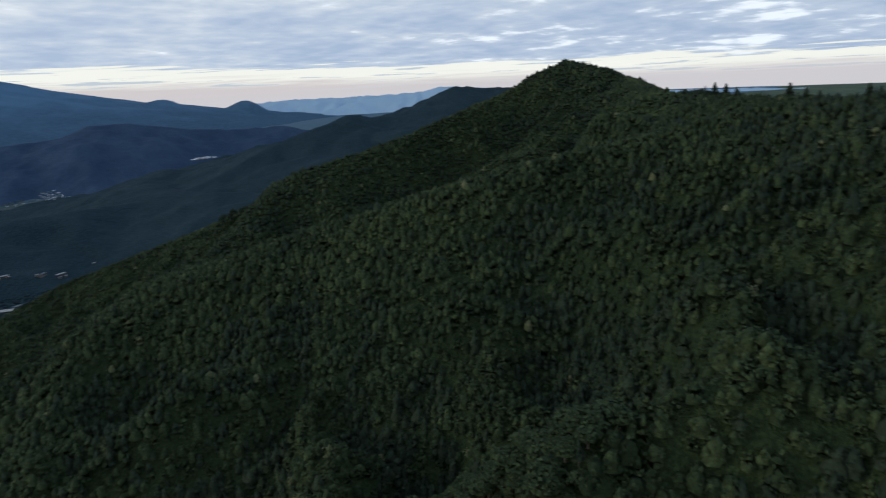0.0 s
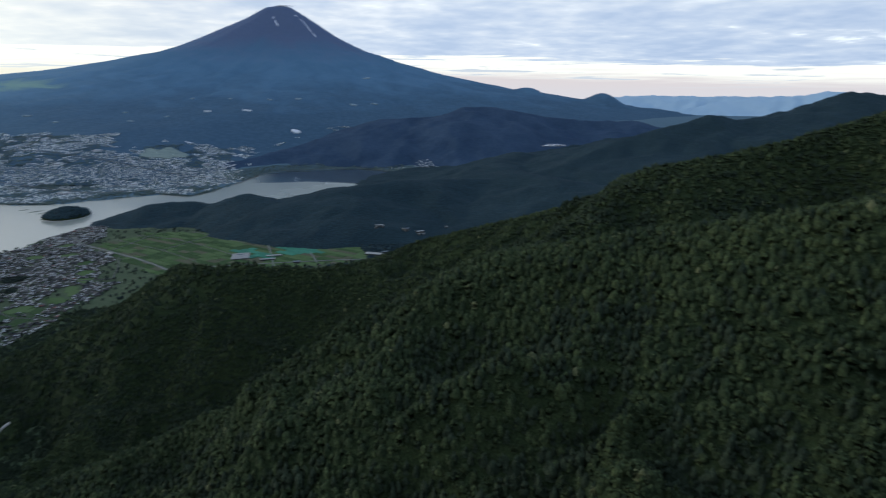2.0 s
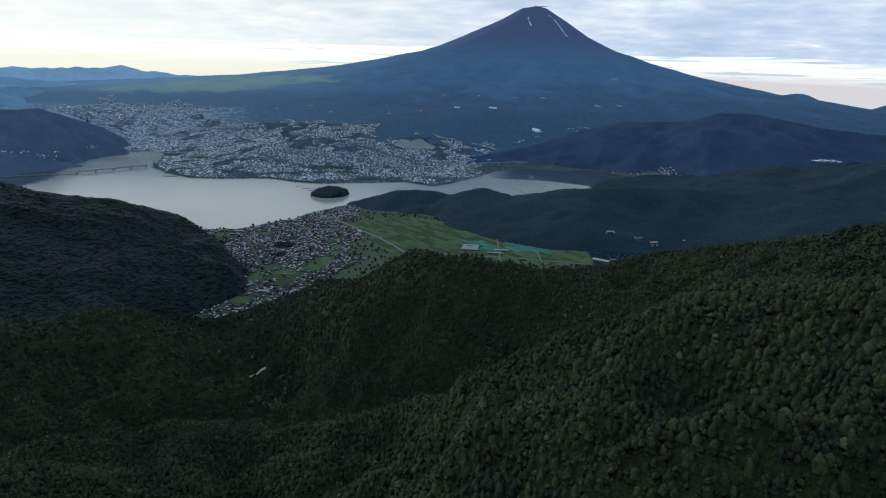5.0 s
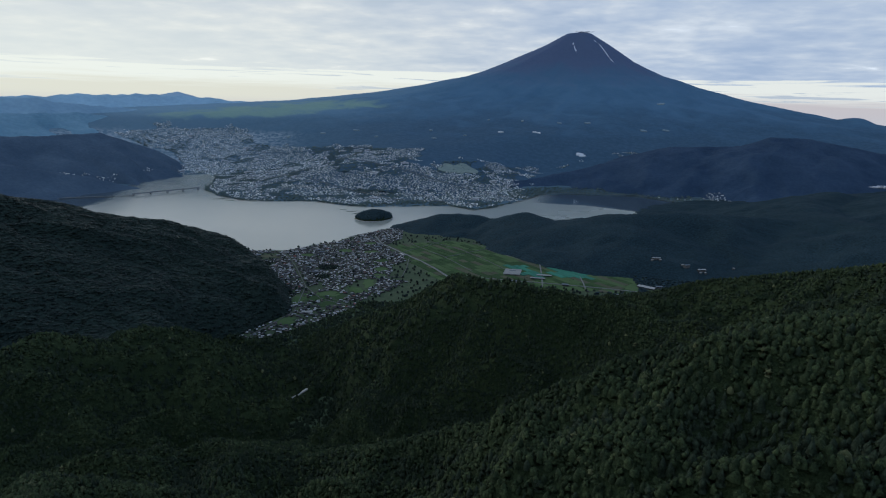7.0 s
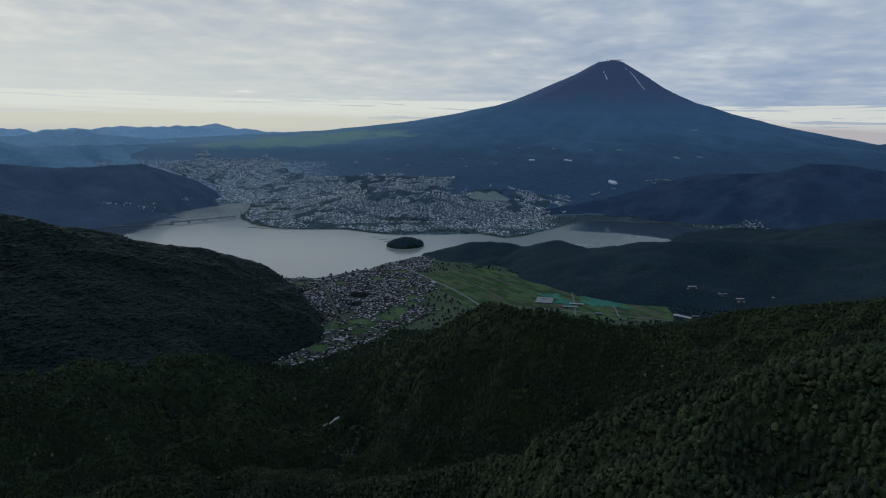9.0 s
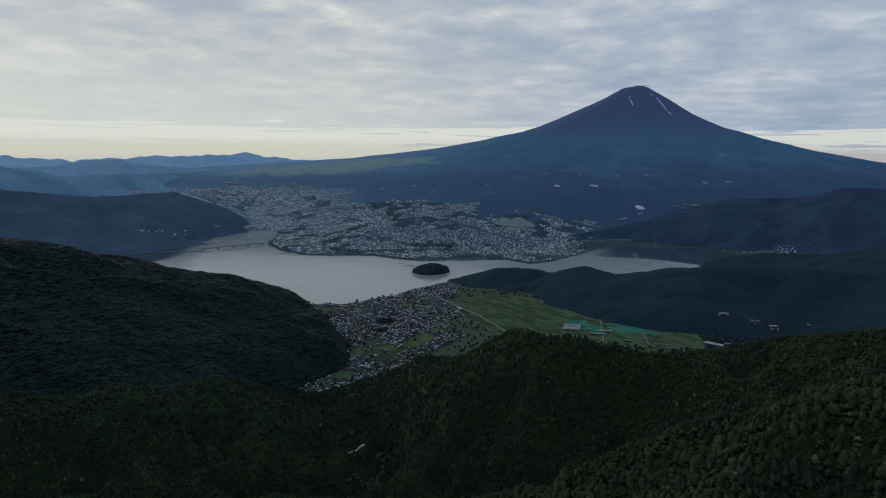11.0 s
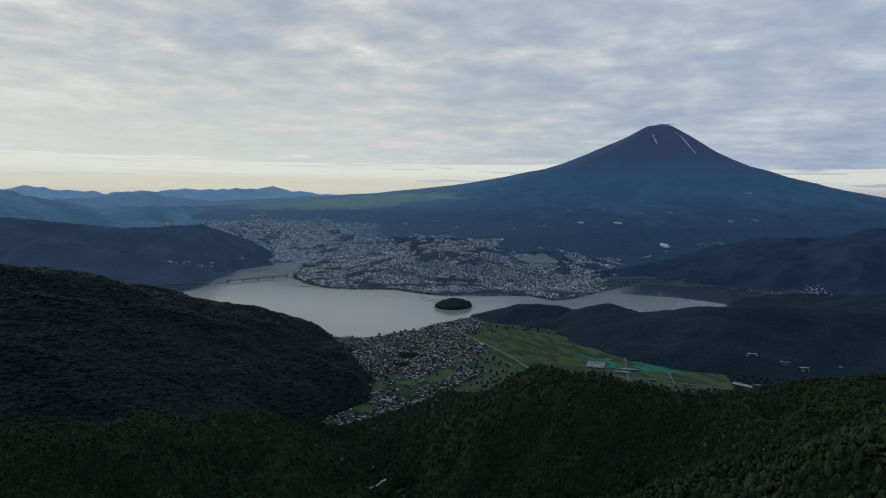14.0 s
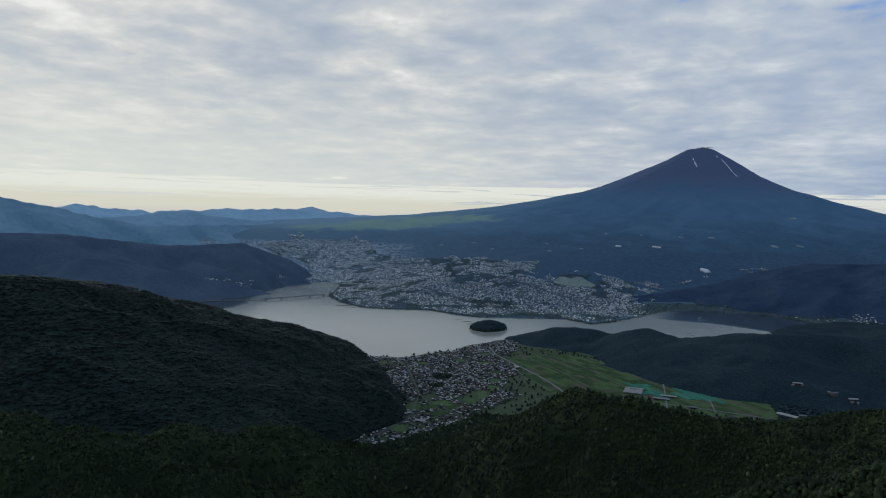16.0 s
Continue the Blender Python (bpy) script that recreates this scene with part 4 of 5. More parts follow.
plant_hill(HILL_C, 0.41, 16, 15, 110, 50, 5.0, -960, -360, 330, 1200, 2.5, M_WOODC, "dark woodland on the hill above the village", 6.0, 2.5, 0.9)
fx, fy = jitter_grid(40, 720, 930, 1500, 7.0)
fk = (plain(fx, fy) > massif(fx, fy) - 1) & (plain(fx, fy) > hill_height(fx, fy, HILL_E, 0.34, 12, 8, 130, 60, 8.0, 2.0, 0.9) - 2) & ~in_poly(fx, fy, FIELDS) & ~(in_poly(fx, fy, EAST) & (rng.random(len(fx)) < 0.6))
for gx, gy in ((156, 1236), (205, 1220), (236, 1212), (300, 1255), (129, 1106)):
    fk &= np.hypot((fx - gx) / 16, (fy - gy) / 14) > 1
fr_ = 2.6 + 1.6 * rng.random(int(fk.sum()))
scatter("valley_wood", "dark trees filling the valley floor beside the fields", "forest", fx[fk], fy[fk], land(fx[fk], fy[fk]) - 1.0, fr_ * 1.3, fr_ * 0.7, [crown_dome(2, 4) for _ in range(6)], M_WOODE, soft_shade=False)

# ---------------------------------------------------------------- island
ISLE = (-556.0, 1668.0)


def isle_height(x, y):
    a, b = (x - ISLE[0]) / 50.0, (y - ISLE[1]) / 62.0
    d = np.sqrt(a * a + b * b) + fbm(x / 20, y / 20, 3, 5) * 0.08
    return np.where(d < 1, 1.6 + 15 * np.clip(1 - d * d, 0, 1) ** 0.8, 1.6 - (d - 1) * 40)


island = sheet("island", np.arange(-616, -494, 3.0), np.arange(1596, 1742, 3.0), isle_height, M_FLOOR, keep=lambda x, y, z: z > -2)
tagged(island, "small wooded island in the lake", "island", kind="structure")
ix, iy = jitter_grid(-606, -506, 1606, 1730, 5.0)
iz = isle_height(ix, iy)
ok = iz > 2.6
ir = 3.0 + 1.2 * rng.random(int(ok.sum()))
scatter("island_trees", "rounded dark trees crowding the island", "forest", ix[ok], iy[ok], iz[ok] - 1, ir, ir, [crown_dome(2, 4) for _ in range(6)], M_WOODE)
ang = np.linspace(0, 2 * math.pi, 49)
ring = [(ISLE[0] + 51.5 * k * math.cos(a), ISLE[1] + 64 * k * math.sin(a), h) for a in ang[:-1] for k, h in ((0.98, -1.0), (0.98, 1.3), (1.02, 1.3), (1.02, -1.0))]
fr = [(4 * i + j, 4 * ((i + 1) % 48) + j, 4 * ((i + 1) % 48) + j + 1, 4 * i + j + 1) for i in range(48) for j in range(3)]
tagged(new("shore_wall", mesh_of("shore_wall", ring, fr, M_STONE, False)), "pale stone wall round the island shore", "wall", kind="structure")


def flat_patch(name, label, cx, cy, rx, ry, turn, mat, fn, seed, rise=0.5, category="clearing", kind="structure"):
    """A low irregular patch lying on the land."""
    vs, fs = [(0.0, 0.0)], []
    n = 26
    for rad in (0.55, 1.0):
        for j in range(n):
            a = 6.28318 * j / n
            k = rad * (1 + 0.3 * math.sin(a * 2 + seed) + 0.2 * math.sin(a * 5 + seed * 2.3))
            vs.append((k * rx * math.cos(a), k * ry * math.sin(a)))
    ct, st = math.cos(turn), math.sin(turn)
    p = np.array([(cx + a * ct - b * st, cy + a * st + b * ct) for a, b in vs])
    z = fn(p[:, 0], p[:, 1]) + rise
    top = np.column_stack([p, z])
    low = np.column_stack([p[n + 1:], z[n + 1:] - rise - 2])
    for j in range(n):
        k = (j + 1) % n
        fs += [(0, 1 + j, 1 + k), (1 + j, 1 + n + j, 1 + n + k), (1 + j, 1 + n + k, 1 + k), (1 + n + j, 1 + 2 * n + j, 1 + 2 * n + k), (1 + n + j, 1 + 2 * n + k, 1 + n + k)]
    return tagged(new(name, mesh_of(name, np.concatenate([top, low]), fs, mat, False)), label, category, kind=kind)


for i, (x, y, rx, ry, t) in enumerate(((-1136, 1828, 22, 5, 0.5), (-1090, 1812, 10, 3, 0.3), (-651, 1748, 16, 2.5, 0.9), (-690, 1775, 12, 2, 0.6), (-628, 1722, 14, 2, 1.1))):
    flat_patch("sandbar", "low dark sandbar just above the lake water", x, y, rx, ry, t, M_BANK, lambda a, b: a * 0 + 0.1, i * 1.7, 0.5, "sandbar")


# ---------------------------------------------------------------- bridge
def box(x0, x1, y0, y1, z0, z1):
    v = [(x0, y0, z0), (x1, y0, z0), (x1, y1, z0), (x0, y1, z0), (x0, y0, z1), (x1, y0, z1), (x1, y1, z1), (x0, y1, z1)]
    f = [(0, 3, 2, 1), (4, 5, 6, 7), (0, 1, 5, 4), (1, 2, 6, 5), (2, 3, 7, 6), (3, 0, 4, 7)]
    return np.array(v, float), np.array(f)


bridge = tagged(new("bridge"), "long pale concrete girder bridge on piers across the lake", "bridge")
bridge.matrix_basis = pose(-1425, 1780, 0, 0, 0, math.degrees(math.atan2(220, 103)))
L = 243.0
v, f = box(0, L, -3.2, 3.2, 5.6, 7.4)
part("deck", v, f, M_CONC, bridge)
for s in (-1, 1):
    v, f = box(0, L, s * 3.0 - 0.15, s * 3.0 + 0.15, 7.4, 8.6)
    part("parapet", v, f, M_CONC, bridge)
for x in (6, 64, 122, 180, 237):
    v, f = box(x - 2, x + 2, -2.4, 2.4, -4, 5.6)
    part("pier", v, f, M_CONC, bridge)
    v, f = box(x - 3.2, x + 3.2, -3.0, 3.0, 4.6, 5.598)
    part("pier_cap", v, f, M_CONC, bridge)


# ---------------------------------------------------------------- roads
def road(name, label, pts, width, mat, fn=land, rise=1.2, category="road"):
    dense = []
    for (x0, y0), (x1, y1) in zip(pts[:-1], pts[1:]):
        n = max(2, int(math.hypot(x1 - x0, y1 - y0) / 12))
        dense += [(x0 + (x1 - x0) * i / n, y0 + (y1 - y0) * i / n) for i in range(n)]
    dense.append(pts[-1])
    p = np.array(dense)
    d = np.gradient(p, axis=0)
    d /= np.linalg.norm(d, axis=1, keepdims=True) + 1e-9
    nrm = np.column_stack([-d[:, 1], d[:, 0]])
    z = fn(p[:, 0], p[:, 1]) + rise
    rows = [np.column_stack([p + nrm * width * k, z + dz]) for k, dz in ((-0.54, -1.2), (-0.5, 0.0), (0.0, 0.08), (0.5, 0.0), (0.54, -1.2))]
    n = len(p)
    v = np.concatenate(rows)
    f = [(k * n + i, k * n + i + 1, (k + 1) * n + i + 1, (k + 1) * n + i) for k in range(4) for i in range(n - 1)]
    return tagged(new(name, mesh_of(name, v, f, mat, False)), label, category, kind="structure")


ROADS = (([(-470, 1420), (-430, 1345), (-356, 1261), (-299, 1196), (-251, 1133), (-215, 1080)], 4.2), ([(-405, 1306), (-470, 1330), (-540, 1290), (-600, 1205), (-690, 1150)], 1.8),
         ([(-330, 1220), (-310, 1130), (-300, 1060)], 1.4), ([(-600, 1205), (-520, 1090), (-440, 960), (-400, 830), (-410, 720)], 1.7), ([(-520, 1090), (-400, 1060), (-300, 1060)], 1.4),
         ([(-440, 960), (-390, 905), (-330, 880)], 1.3), ([(-73, 1303), (-62, 1215), (-53, 1127), (-48, 1060)], 2.4), ([(-190, 1100), (-120, 1090), (0, 1085), (110, 1080)], 2.6),
         ([(0, 1264), (17, 1137), (25, 1070)], 2.2), ([(-337, 1393), (-247, 1327), (-195, 1266), (-123, 1165)], 1.6), ([(-368, 1363), (-261, 1243), (-183, 1136)], 1.5), ([(-227, 1394), (-162, 1323), (-110, 1266)], 1.5), ([(-300, 1400), (-360, 1262)], 1.4), ([(-170, 1368), (-260, 1240)], 1.4), ([(-470, 1500), (-530, 1400), (-640, 1205), (-720, 1165)], 2.6),
         ([(-1308, 2007), (-1260, 2090), (-1150, 2300), (-1000, 2560), (-930, 2760)], 5.5),
         ([(-1000, 2560), (-700, 2400), (-420, 2250), (-230, 2200)], 4.5), ([(-1150, 2300), (-900, 2150), (-600, 2000), (-420, 2030)], 4.5), ([(-930, 2760), (-1350, 2760), (-1750, 2850)], 4.5),
         ([(-200, 2110), (-132, 2330), (-60, 2410), (208, 2445), (420, 2260), (560, 2150)], 4.0))
for pts, w in ROADS:
    road("road", "pale asphalt road across the valley floor", pts, w * 0.75 if w < 2 else w, M_LANE if w < 2 else M_ASPHALT)

road("road", "pale causeway road along the far lake shore", [(-1420, 1782), (-1475, 1745), (-1549, 1690), (-1650, 1575), (-1740, 1470)], 5.0, M_ASPHALT, lambda a, b: np.maximum(land(a, b), 1.5), 1.2)

# gravel bed of the torrent in the wooded valley
road("gravel_bed", "short pale gravel stream bed between the trees", [(-276, 553), (-268, 556), (-262, 554), (-255, 560)], 2.6, M_STONE, lambda a, b: np.maximum(massif(a, b), plain(a, b)), 1.0, "stream bed")


# ---------------------------------------------------------------- fields
fields = tagged(new("farmland"), "patchwork of green vegetable plots on the valley floor", "farmland", kind="structure")
U, W = np.array((0.68, -0.73)), np.array((0.73, 0.68))
plot_meshes = {}


def plot_mesh(key, a, b, mat):
    if key not in plot_meshes:
        v, f = box(-a, a, -b, b, -1.2, 0.0)
        plot_meshes[key] = mesh_of("plot", v, f, mat, False)
    return plot_meshes[key]


turn = math.atan2(U[1], U[0])
NETS = [(-120, -84, 1170, 1206), (-92, -54, 1125, 1168), (-38, 36, 1150, 1200)]
PANELS = (-110, -76, 1232, 1306)
fr_rng = np.random.default_rng(5)
for j in range(-13, 14):
    s = -420.0 + fr_rng.random() * 20
    while s < 420:
        ln = float(fr_rng.choice((16, 24, 32, 44)))
        c = np.array((-140.0, 1215.0)) + U * (s + ln / 2) + W * (j * 13.6)
        s += ln + (1.0 if fr_rng.random() < 0.8 else 2.6)
        pick = fr_rng.random()
        if not in_poly([c[0]], [c[1]], FIELDS)[0]:
            continue
        kind = "soil" if pick < 0.10 else "crop"
        if any(x0 < c[0] < x1 and y0 < c[1] < y1 for x0, x1, y0, y1 in NETS):
            kind = "net"
        if PANELS[0] < c[0] < PANELS[1] and PANELS[2] < c[1] < PANELS[3]:
            kind = "soil"
        ob = new("plot", plot_mesh((kind, ln), ln / 2, 6.25, {"net": M_NET, "soil": M_SOIL, "crop": M_CROP}[kind]))
        ob.parent = fields
        ob.matrix_basis = pose(c[0], c[1], lift(c[0], c[1]) + (1.3 if kind == "net" else 0.5 + 0.1 * pick), 0, 0, math.degrees(turn))

# smaller gardens inside the village
GARDENS = [(-425, 1255), (-455, 1335), (-375, 1180), (-355, 1110), (-395, 905), (-368, 885), (-420, 890), (-365, 925), (-480, 1250), (-395, 790), (-345, 1010), (-350, 965), (-540, 1190), (-385, 935), (-340, 1060)]
for i, (x, y) in enumerate(GARDENS):
    flat_patch("meadow", "small green meadow between the houses", x, y, 17 + (i * 5) % 11, 9 + (i * 3) % 7, i * 0.8, M_CROP, land, i * 1.3, 0.5, "meadow")


# ---------------------------------------------------------------- houses
def gable_house(w, d, h, rise, wall_mat, roof_mat, label, group):
    base = tagged(new("house"), label, "house", group=group)
    a, b = w / 2, d / 2
    v = [(-a, -b, -2), (a, -b, -2), (a, b, -2), (-a, b, -2), (-a, -b, h), (a, -b, h), (a, b, h), (-a, b, h), (-a, 0, h + rise), (a, 0, h + rise)]
    f3 = [(0, 1, 5), (0, 5, 4), (1, 2, 6), (1, 6, 5), (2, 3, 7), (2, 7, 6), (3, 0, 4), (3, 4, 7), (4, 8, 7), (5, 6, 9)]
    part("wall", v, f3, wall_mat, base)
    e = 0.45
    k = rise / b
    rv, t = [], 0.18
    for zoff in (0.02, 0.02 + t):
        rv += [(-a - e, -b - e, h - k * e + zoff), (a + e, -b - e, h - k * e + zoff), (a + e, 0, h + rise + zoff), (-a - e, 0, h + rise + zoff), (a + e, b + e, h - k * e + zoff), (-a - e, b + e, h - k * e + zoff)]
    rf = [(6, 7, 8), (6, 8, 9), (9, 8, 10), (9, 10, 11), (0, 2, 1), (0, 3, 2), (3, 4, 2), (3, 5, 4), (0, 1, 7), (0, 7, 6), (5, 11, 10), (5, 10, 4), (0, 6, 9), (0, 9, 3), (3, 9, 11), (3, 11, 5), (1, 2, 8), (1, 8, 7), (2, 4, 10), (2, 10, 8)]
    part("roof", rv, rf, roof_mat, base)
    for s in (-1, 1):
        wx = [(-a * 0.62, a * 0.62)] if w < 6 else [(-a * 0.75, -a * 0.2), (a * 0.2, a * 0.75)]
        for x0, x1 in wx:
            y0 = s * (b + 0.03)
            bv, bf = box(x0, x1, min(y0 - 0.03, y0 + 0.03), max(y0 - 0.03, y0 + 0.03), h * 0.35, h * 0.78)
            part("window", bv, bf, M_GLASS, base)
    return base


GROUP = "village houses"
kinds = [gable_house(4.0, 3.2, 1.6, 0.8, M_WALL_A, M_ROOF_GREY, "small white house with a dark grey gable roof", GROUP),
         gable_house(4.8, 3.6, 1.8, 0.9, M_WALL_B, M_ROOF_BROWN, "beige house with a brown gable roof", GROUP),
         gable_house(3.8, 3.2, 1.6, 0.8, M_WALL_A, M_ROOF_RED, "small white house with a rust-red roof", GROUP),
         gable_house(5.6, 3.8, 1.9, 0.9, M_WALL_B, M_ROOF_BLUE, "beige house with a slate-blue roof", GROUP),
         gable_house(4.2, 3.2, 1.7, 0.7, M_WALL_A, M_ROOF_PALE, "small white house with a pale metal roof", GROUP),
         gable_house(4.6, 3.7, 1.7, 0.9, M_WALL_B, M_ROOF_GREY, "beige house with a dark grey gable roof", GROUP)]
sheds = [gable_house(15, 6, 2.8, 1.0, M_WALL_A, M_ROOF_PALE, "long white hall with a pale metal roof", "village halls"),
         gable_house(11, 6, 3.4, 1.0, M_WALL_A, M_ROOF_BLUE, "large white building with a slate-blue roof", "village halls")]
hx, hy = jitter_grid(-760, 270, 690, 1540, 5.5)
pv = in_poly(hx, hy, VILLAGE)
pl = in_poly(hx, hy, LOWER) & (rng.random(len(hx)) < 0.75)
pe = in_poly(hx, hy, EAST) & (rng.random(len(hx)) < 0.12)
pick = pv | pl | pe
loose = vnoise(hx / 60, hy / 60, 15) + np.clip((hx + 400) / 200, 0, 0.5)
pick &= loose < 0.95
pick &= rng.random(len(hx)) < 0.85
WOODS = [(-456, 1096, 17), (-671, 1143, 20), (-586, 1092, 13), (-438, 1027, 13), (-610, 1155, 26)]
for gx, gy, gr in WOODS:
    pick &= np.hypot(hx - gx, hy - gy) > gr + 3
for gx, gy in GARDENS:
    pick &= np.hypot(hx - gx, hy - gy) > 15
for pts, w in ROADS[:14]:
    for (x0, y0), (x1, y1) in zip(pts[:-1], pts[1:]):
        dx, dy = x1 - x0, y1 - y0
        u = np.clip(((hx - x0) * dx + (hy - y0) * dy) / (dx * dx + dy * dy), 0, 1)
        pick &= np.hypot(hx - x0 - u * dx, hy - y0 - u * dy) > w / 2 + 2.4
pick &= plain(hx, hy) > massif(hx, hy) + 1
pick &= plain(hx, hy) > hill_height(hx, hy, HILL_C, 0.41, 16, 15, 110, 50, 6.0, 2.5, 0.9) + 0.5
pick &= inside_distance(hx, hy, LAKE) > 14
hx, hy = hx[pick], hy[pick]
hz = land(hx, hy)
order = rng.permutation(len(hx))
placed = {}


def put_house(bank, i, x, y, z, deg):
    src = bank[i % len(bank)]
    m = pose(x, y, z, 0, 0, deg)
    if src.name in placed:
        copy_thing(src, m)
    else:
        src.matrix_basis = m
        placed[src.name] = True


for n, k in enumerate(order[:300]):
    kind = (n * 7 + n // 5) % 11
    put_house(kinds, (0, 1, 4, 0, 3, 5, 4, 1, 5, 0, 2)[kind], hx[k], hy[k], hz[k] + 0.1, float(rng.choice((20, 32, 110, 122)) + rng.normal() * 6))
HALLS = [(-412, 852, 60), (-409, 825, 60), (-378, 829, 10), (-425, 1297, 40), (-592, 1192, 20), (-537, 1232, 20), (-571, 1236, 15), (-110, 1152, 5), (-105, 1146, 5), (-98, 1080, 5), (-475, 1372, 40), (-440, 1400, 130), (-590, 1165, 25), (-632, 1150, 60), (-655, 1130, 20), (-10, 1080, 5), (140, 1062, -20),
         (150, 1120, 10), (205, 1130, 70), (-505, 1130, 30), (-350, 1240, -40), (-520, 1215, 30), (255, 1150, 15), (-462, 1052, 12)]
for n, (x, y, a) in enumerate(HALLS):
    put_house(sheds, n, x, y, lift(x, y) + 0.1, a)


glasshouse = gable_house(30, 12, 2.6, 1.2, M_WALL_A, M_ROOF_PALE, "wide pale greenhouse beside the green fields", "farm buildings")
for y in (1134, 1148, 1162):
    put_house([glasshouse], 0, -109, y, lift(-109, y) + 0.1, 4)
put_house([glasshouse], 0, 129, 1112, lift(129, 1112) + 0.1, -28)
barn = gable_house(26, 6, 2.6, 1.0, M_WALL_B, M_ROOF_PALE, "long low farm hall with a pale metal roof", "farm buildings")
for x, y, a in ((-99, 1073, 4), (-50, 1137, 6), (-60, 1112, 2)):
    put_house([barn], 0, x, y, lift(x, y) + 0.1, a)
WOOD_EDGE = [(156, 1243, 10), (163, 1238, 70), (202, 1226, 0), (209, 1222, 40), (233, 1215, 15), (243, 1219, 80), (236, 1224, 20), (300, 1260, 0), (148, 1236, 30)]
for n, (x, y, a) in enumerate(WOOD_EDGE):
    foot = lift(x, y, lambda a_, b_: np.maximum(land(a_, b_), hill_height(a_, b_, HILL_E, 0.34, 12, 8, 130, 60, 8.0, 2.0, 0.9)))
    put_house(sheds if n % 3 == 0 else kinds[4:5], n, x, y, foot + 0.8, a)


def many_houses(name, label, x, y, z, w, d, h, rise, turn, mat_wall, mat_roof, roof_name):
    """Far houses too small to pick apart: walls in one mesh, roofs in another."""
    ca, sa = np.cos(turn)[:, None], np.sin(turn)[:, None]
    unit = np.array([(-1, -1), (1, -1), (1, 1), (-1, 1)]) * 0.5
    n = len(x)

    def ringz(scale, zz):
        px, py = unit[None, :, 0] * w[:, None] * scale, unit[None, :, 1] * d[:, None] * scale
        return np.stack([px * ca - py * sa + x[:, None], px * sa + py * ca + y[:, None], np.broadcast_to(zz[:, None], px.shape)], -1)

    v = np.concatenate([ringz(1.0, z - 3), ringz(1.0, z + h)], 1)
    f = np.array([(0, 1, 5, 4), (1, 2, 6, 5), (2, 3, 7, 6), (3, 0, 4, 7)])
    F = (f[None] + (np.arange(n) * 8)[:, None, None]).reshape(-1, 4)
    town = tagged(new(name), label, "town", kind="stuff")
    part("walls", v.reshape(-1, 3), F, mat_wall, town)
    eave = ringz(1.14, z + h - 0.05)
    px = np.array([-0.57, 0.57])[None] * w[:, None]
    rid = np.stack([px * ca + x[:, None], px * sa + y[:, None], np.broadcast_to((z + h + rise)[:, None], px.shape)], -1)
    v = np.concatenate([eave, rid], 1)
    f = np.array([(0, 1, 5), (0, 5, 4), (2, 3, 4), (2, 4, 5), (1, 2, 5), (3, 0, 4)])
    F = (f[None] + (np.arange(n) * 6)[:, None, None]).reshape(-1, 3)
    part(roof_name, v.reshape(-1, 3), F, mat_roof, town)
    return town


rest = order[300:]
if len(rest) > 5:
    n = len(rest)
    many_houses("village_houses", "more tightly packed small houses of the village", hx[rest], hy[rest], hz[rest], 3.1 + 1.7 * rng.random(n), 2.6 + 0.8 * rng.random(n), 1.4 + 0.6 * rng.random(n), 0.7 + 0.3 * rng.random(n),
                np.radians(rng.choice((20, 32, 110, 122), n)), M_WALL_B, M_VILLAGE_ROOF, "roofs")

TOWN = [(-1300, 2030), (-1190, 1905), (-1057, 1845), (-960, 1865), (-837, 1912), (-740, 1875), (-640, 1860), (-486, 1945), (-325, 1940), (-260, 2000), (-215, 2290), (-252, 2548), (-263, 2745), (-365, 2680), (-462, 2547), (-432, 2718), (-567, 2600), (-550, 2440), (-711, 2500), (-690, 2627), (-745, 2695), (-887, 2730), (-1080, 2807), (-1359, 2847), (-1589, 2880), (-1640, 2960),
        (-1787, 3000), (-1912, 2941), (-2062, 2823), (-2176, 2715), (-2146, 2655), (-2012, 2620), (-1880, 2640), (-1720, 2520), (-1560, 2430)]
WEST = [(-215, 2773), (-130, 2777), (-14, 2889), (109, 3000), (236, 3060)]
FOOT = [(470, 2385), (480, 2330), (513, 2190), (557, 2100), (600, 2060)]
FOOT_SHORE = [(150, 2425), (205, 2430), (300, 2385), (384, 2360), (470, 2340)]
NORTH = [(-1727, 1745), (-1690, 1810), (-1728, 1950), (-1693, 2018)]
NORTH_END = [(-1694, 2197), (-1656, 2290), (-1652, 2400), (-1618, 2473)]


def beside(x, y, pts, width):
    """Which of the places lie within that width of a line."""
    d = np.full(np.shape(x), 1e9)
    for (x0, y0), (x1, y1) in zip(pts[:-1], pts[1:]):
        u = np.clip(((x - x0) * (x1 - x0) + (y - y0) * (y1 - y0)) / ((x1 - x0) ** 2 + (y1 - y0) ** 2), 0, 1)
        d = np.minimum(d, np.hypot(x - x0 - u * (x1 - x0), y - y0 - u * (y1 - y0)))
    return d < width


tx, ty = jitter_grid(-2200, 720, 1800, 3150, 8.2)
edge = np.clip(-inside_distance(tx, ty, TOWN) / 170, -1, 1)
edge = np.where(((inside_distance(tx, ty, LAKE) < 140) | (tx < -1250)) & (edge > 0), np.maximum(edge, 0.8), edge)
dens = vnoise(tx / 30, ty / 30, 5) * 0.60 + vnoise(tx / 90, ty / 90, 6) * 0.95 - 0.26 + vnoise((tx + 0.3 * ty) / 240, (ty - 0.3 * tx) / 26, 8) * 0.34 - 0.07 + 0.34 * np.where(edge > 0, edge - 1, edge * 2.6 - 1)
core = (dens > 0.37) & (rng.random(len(tx)) < 0.92)
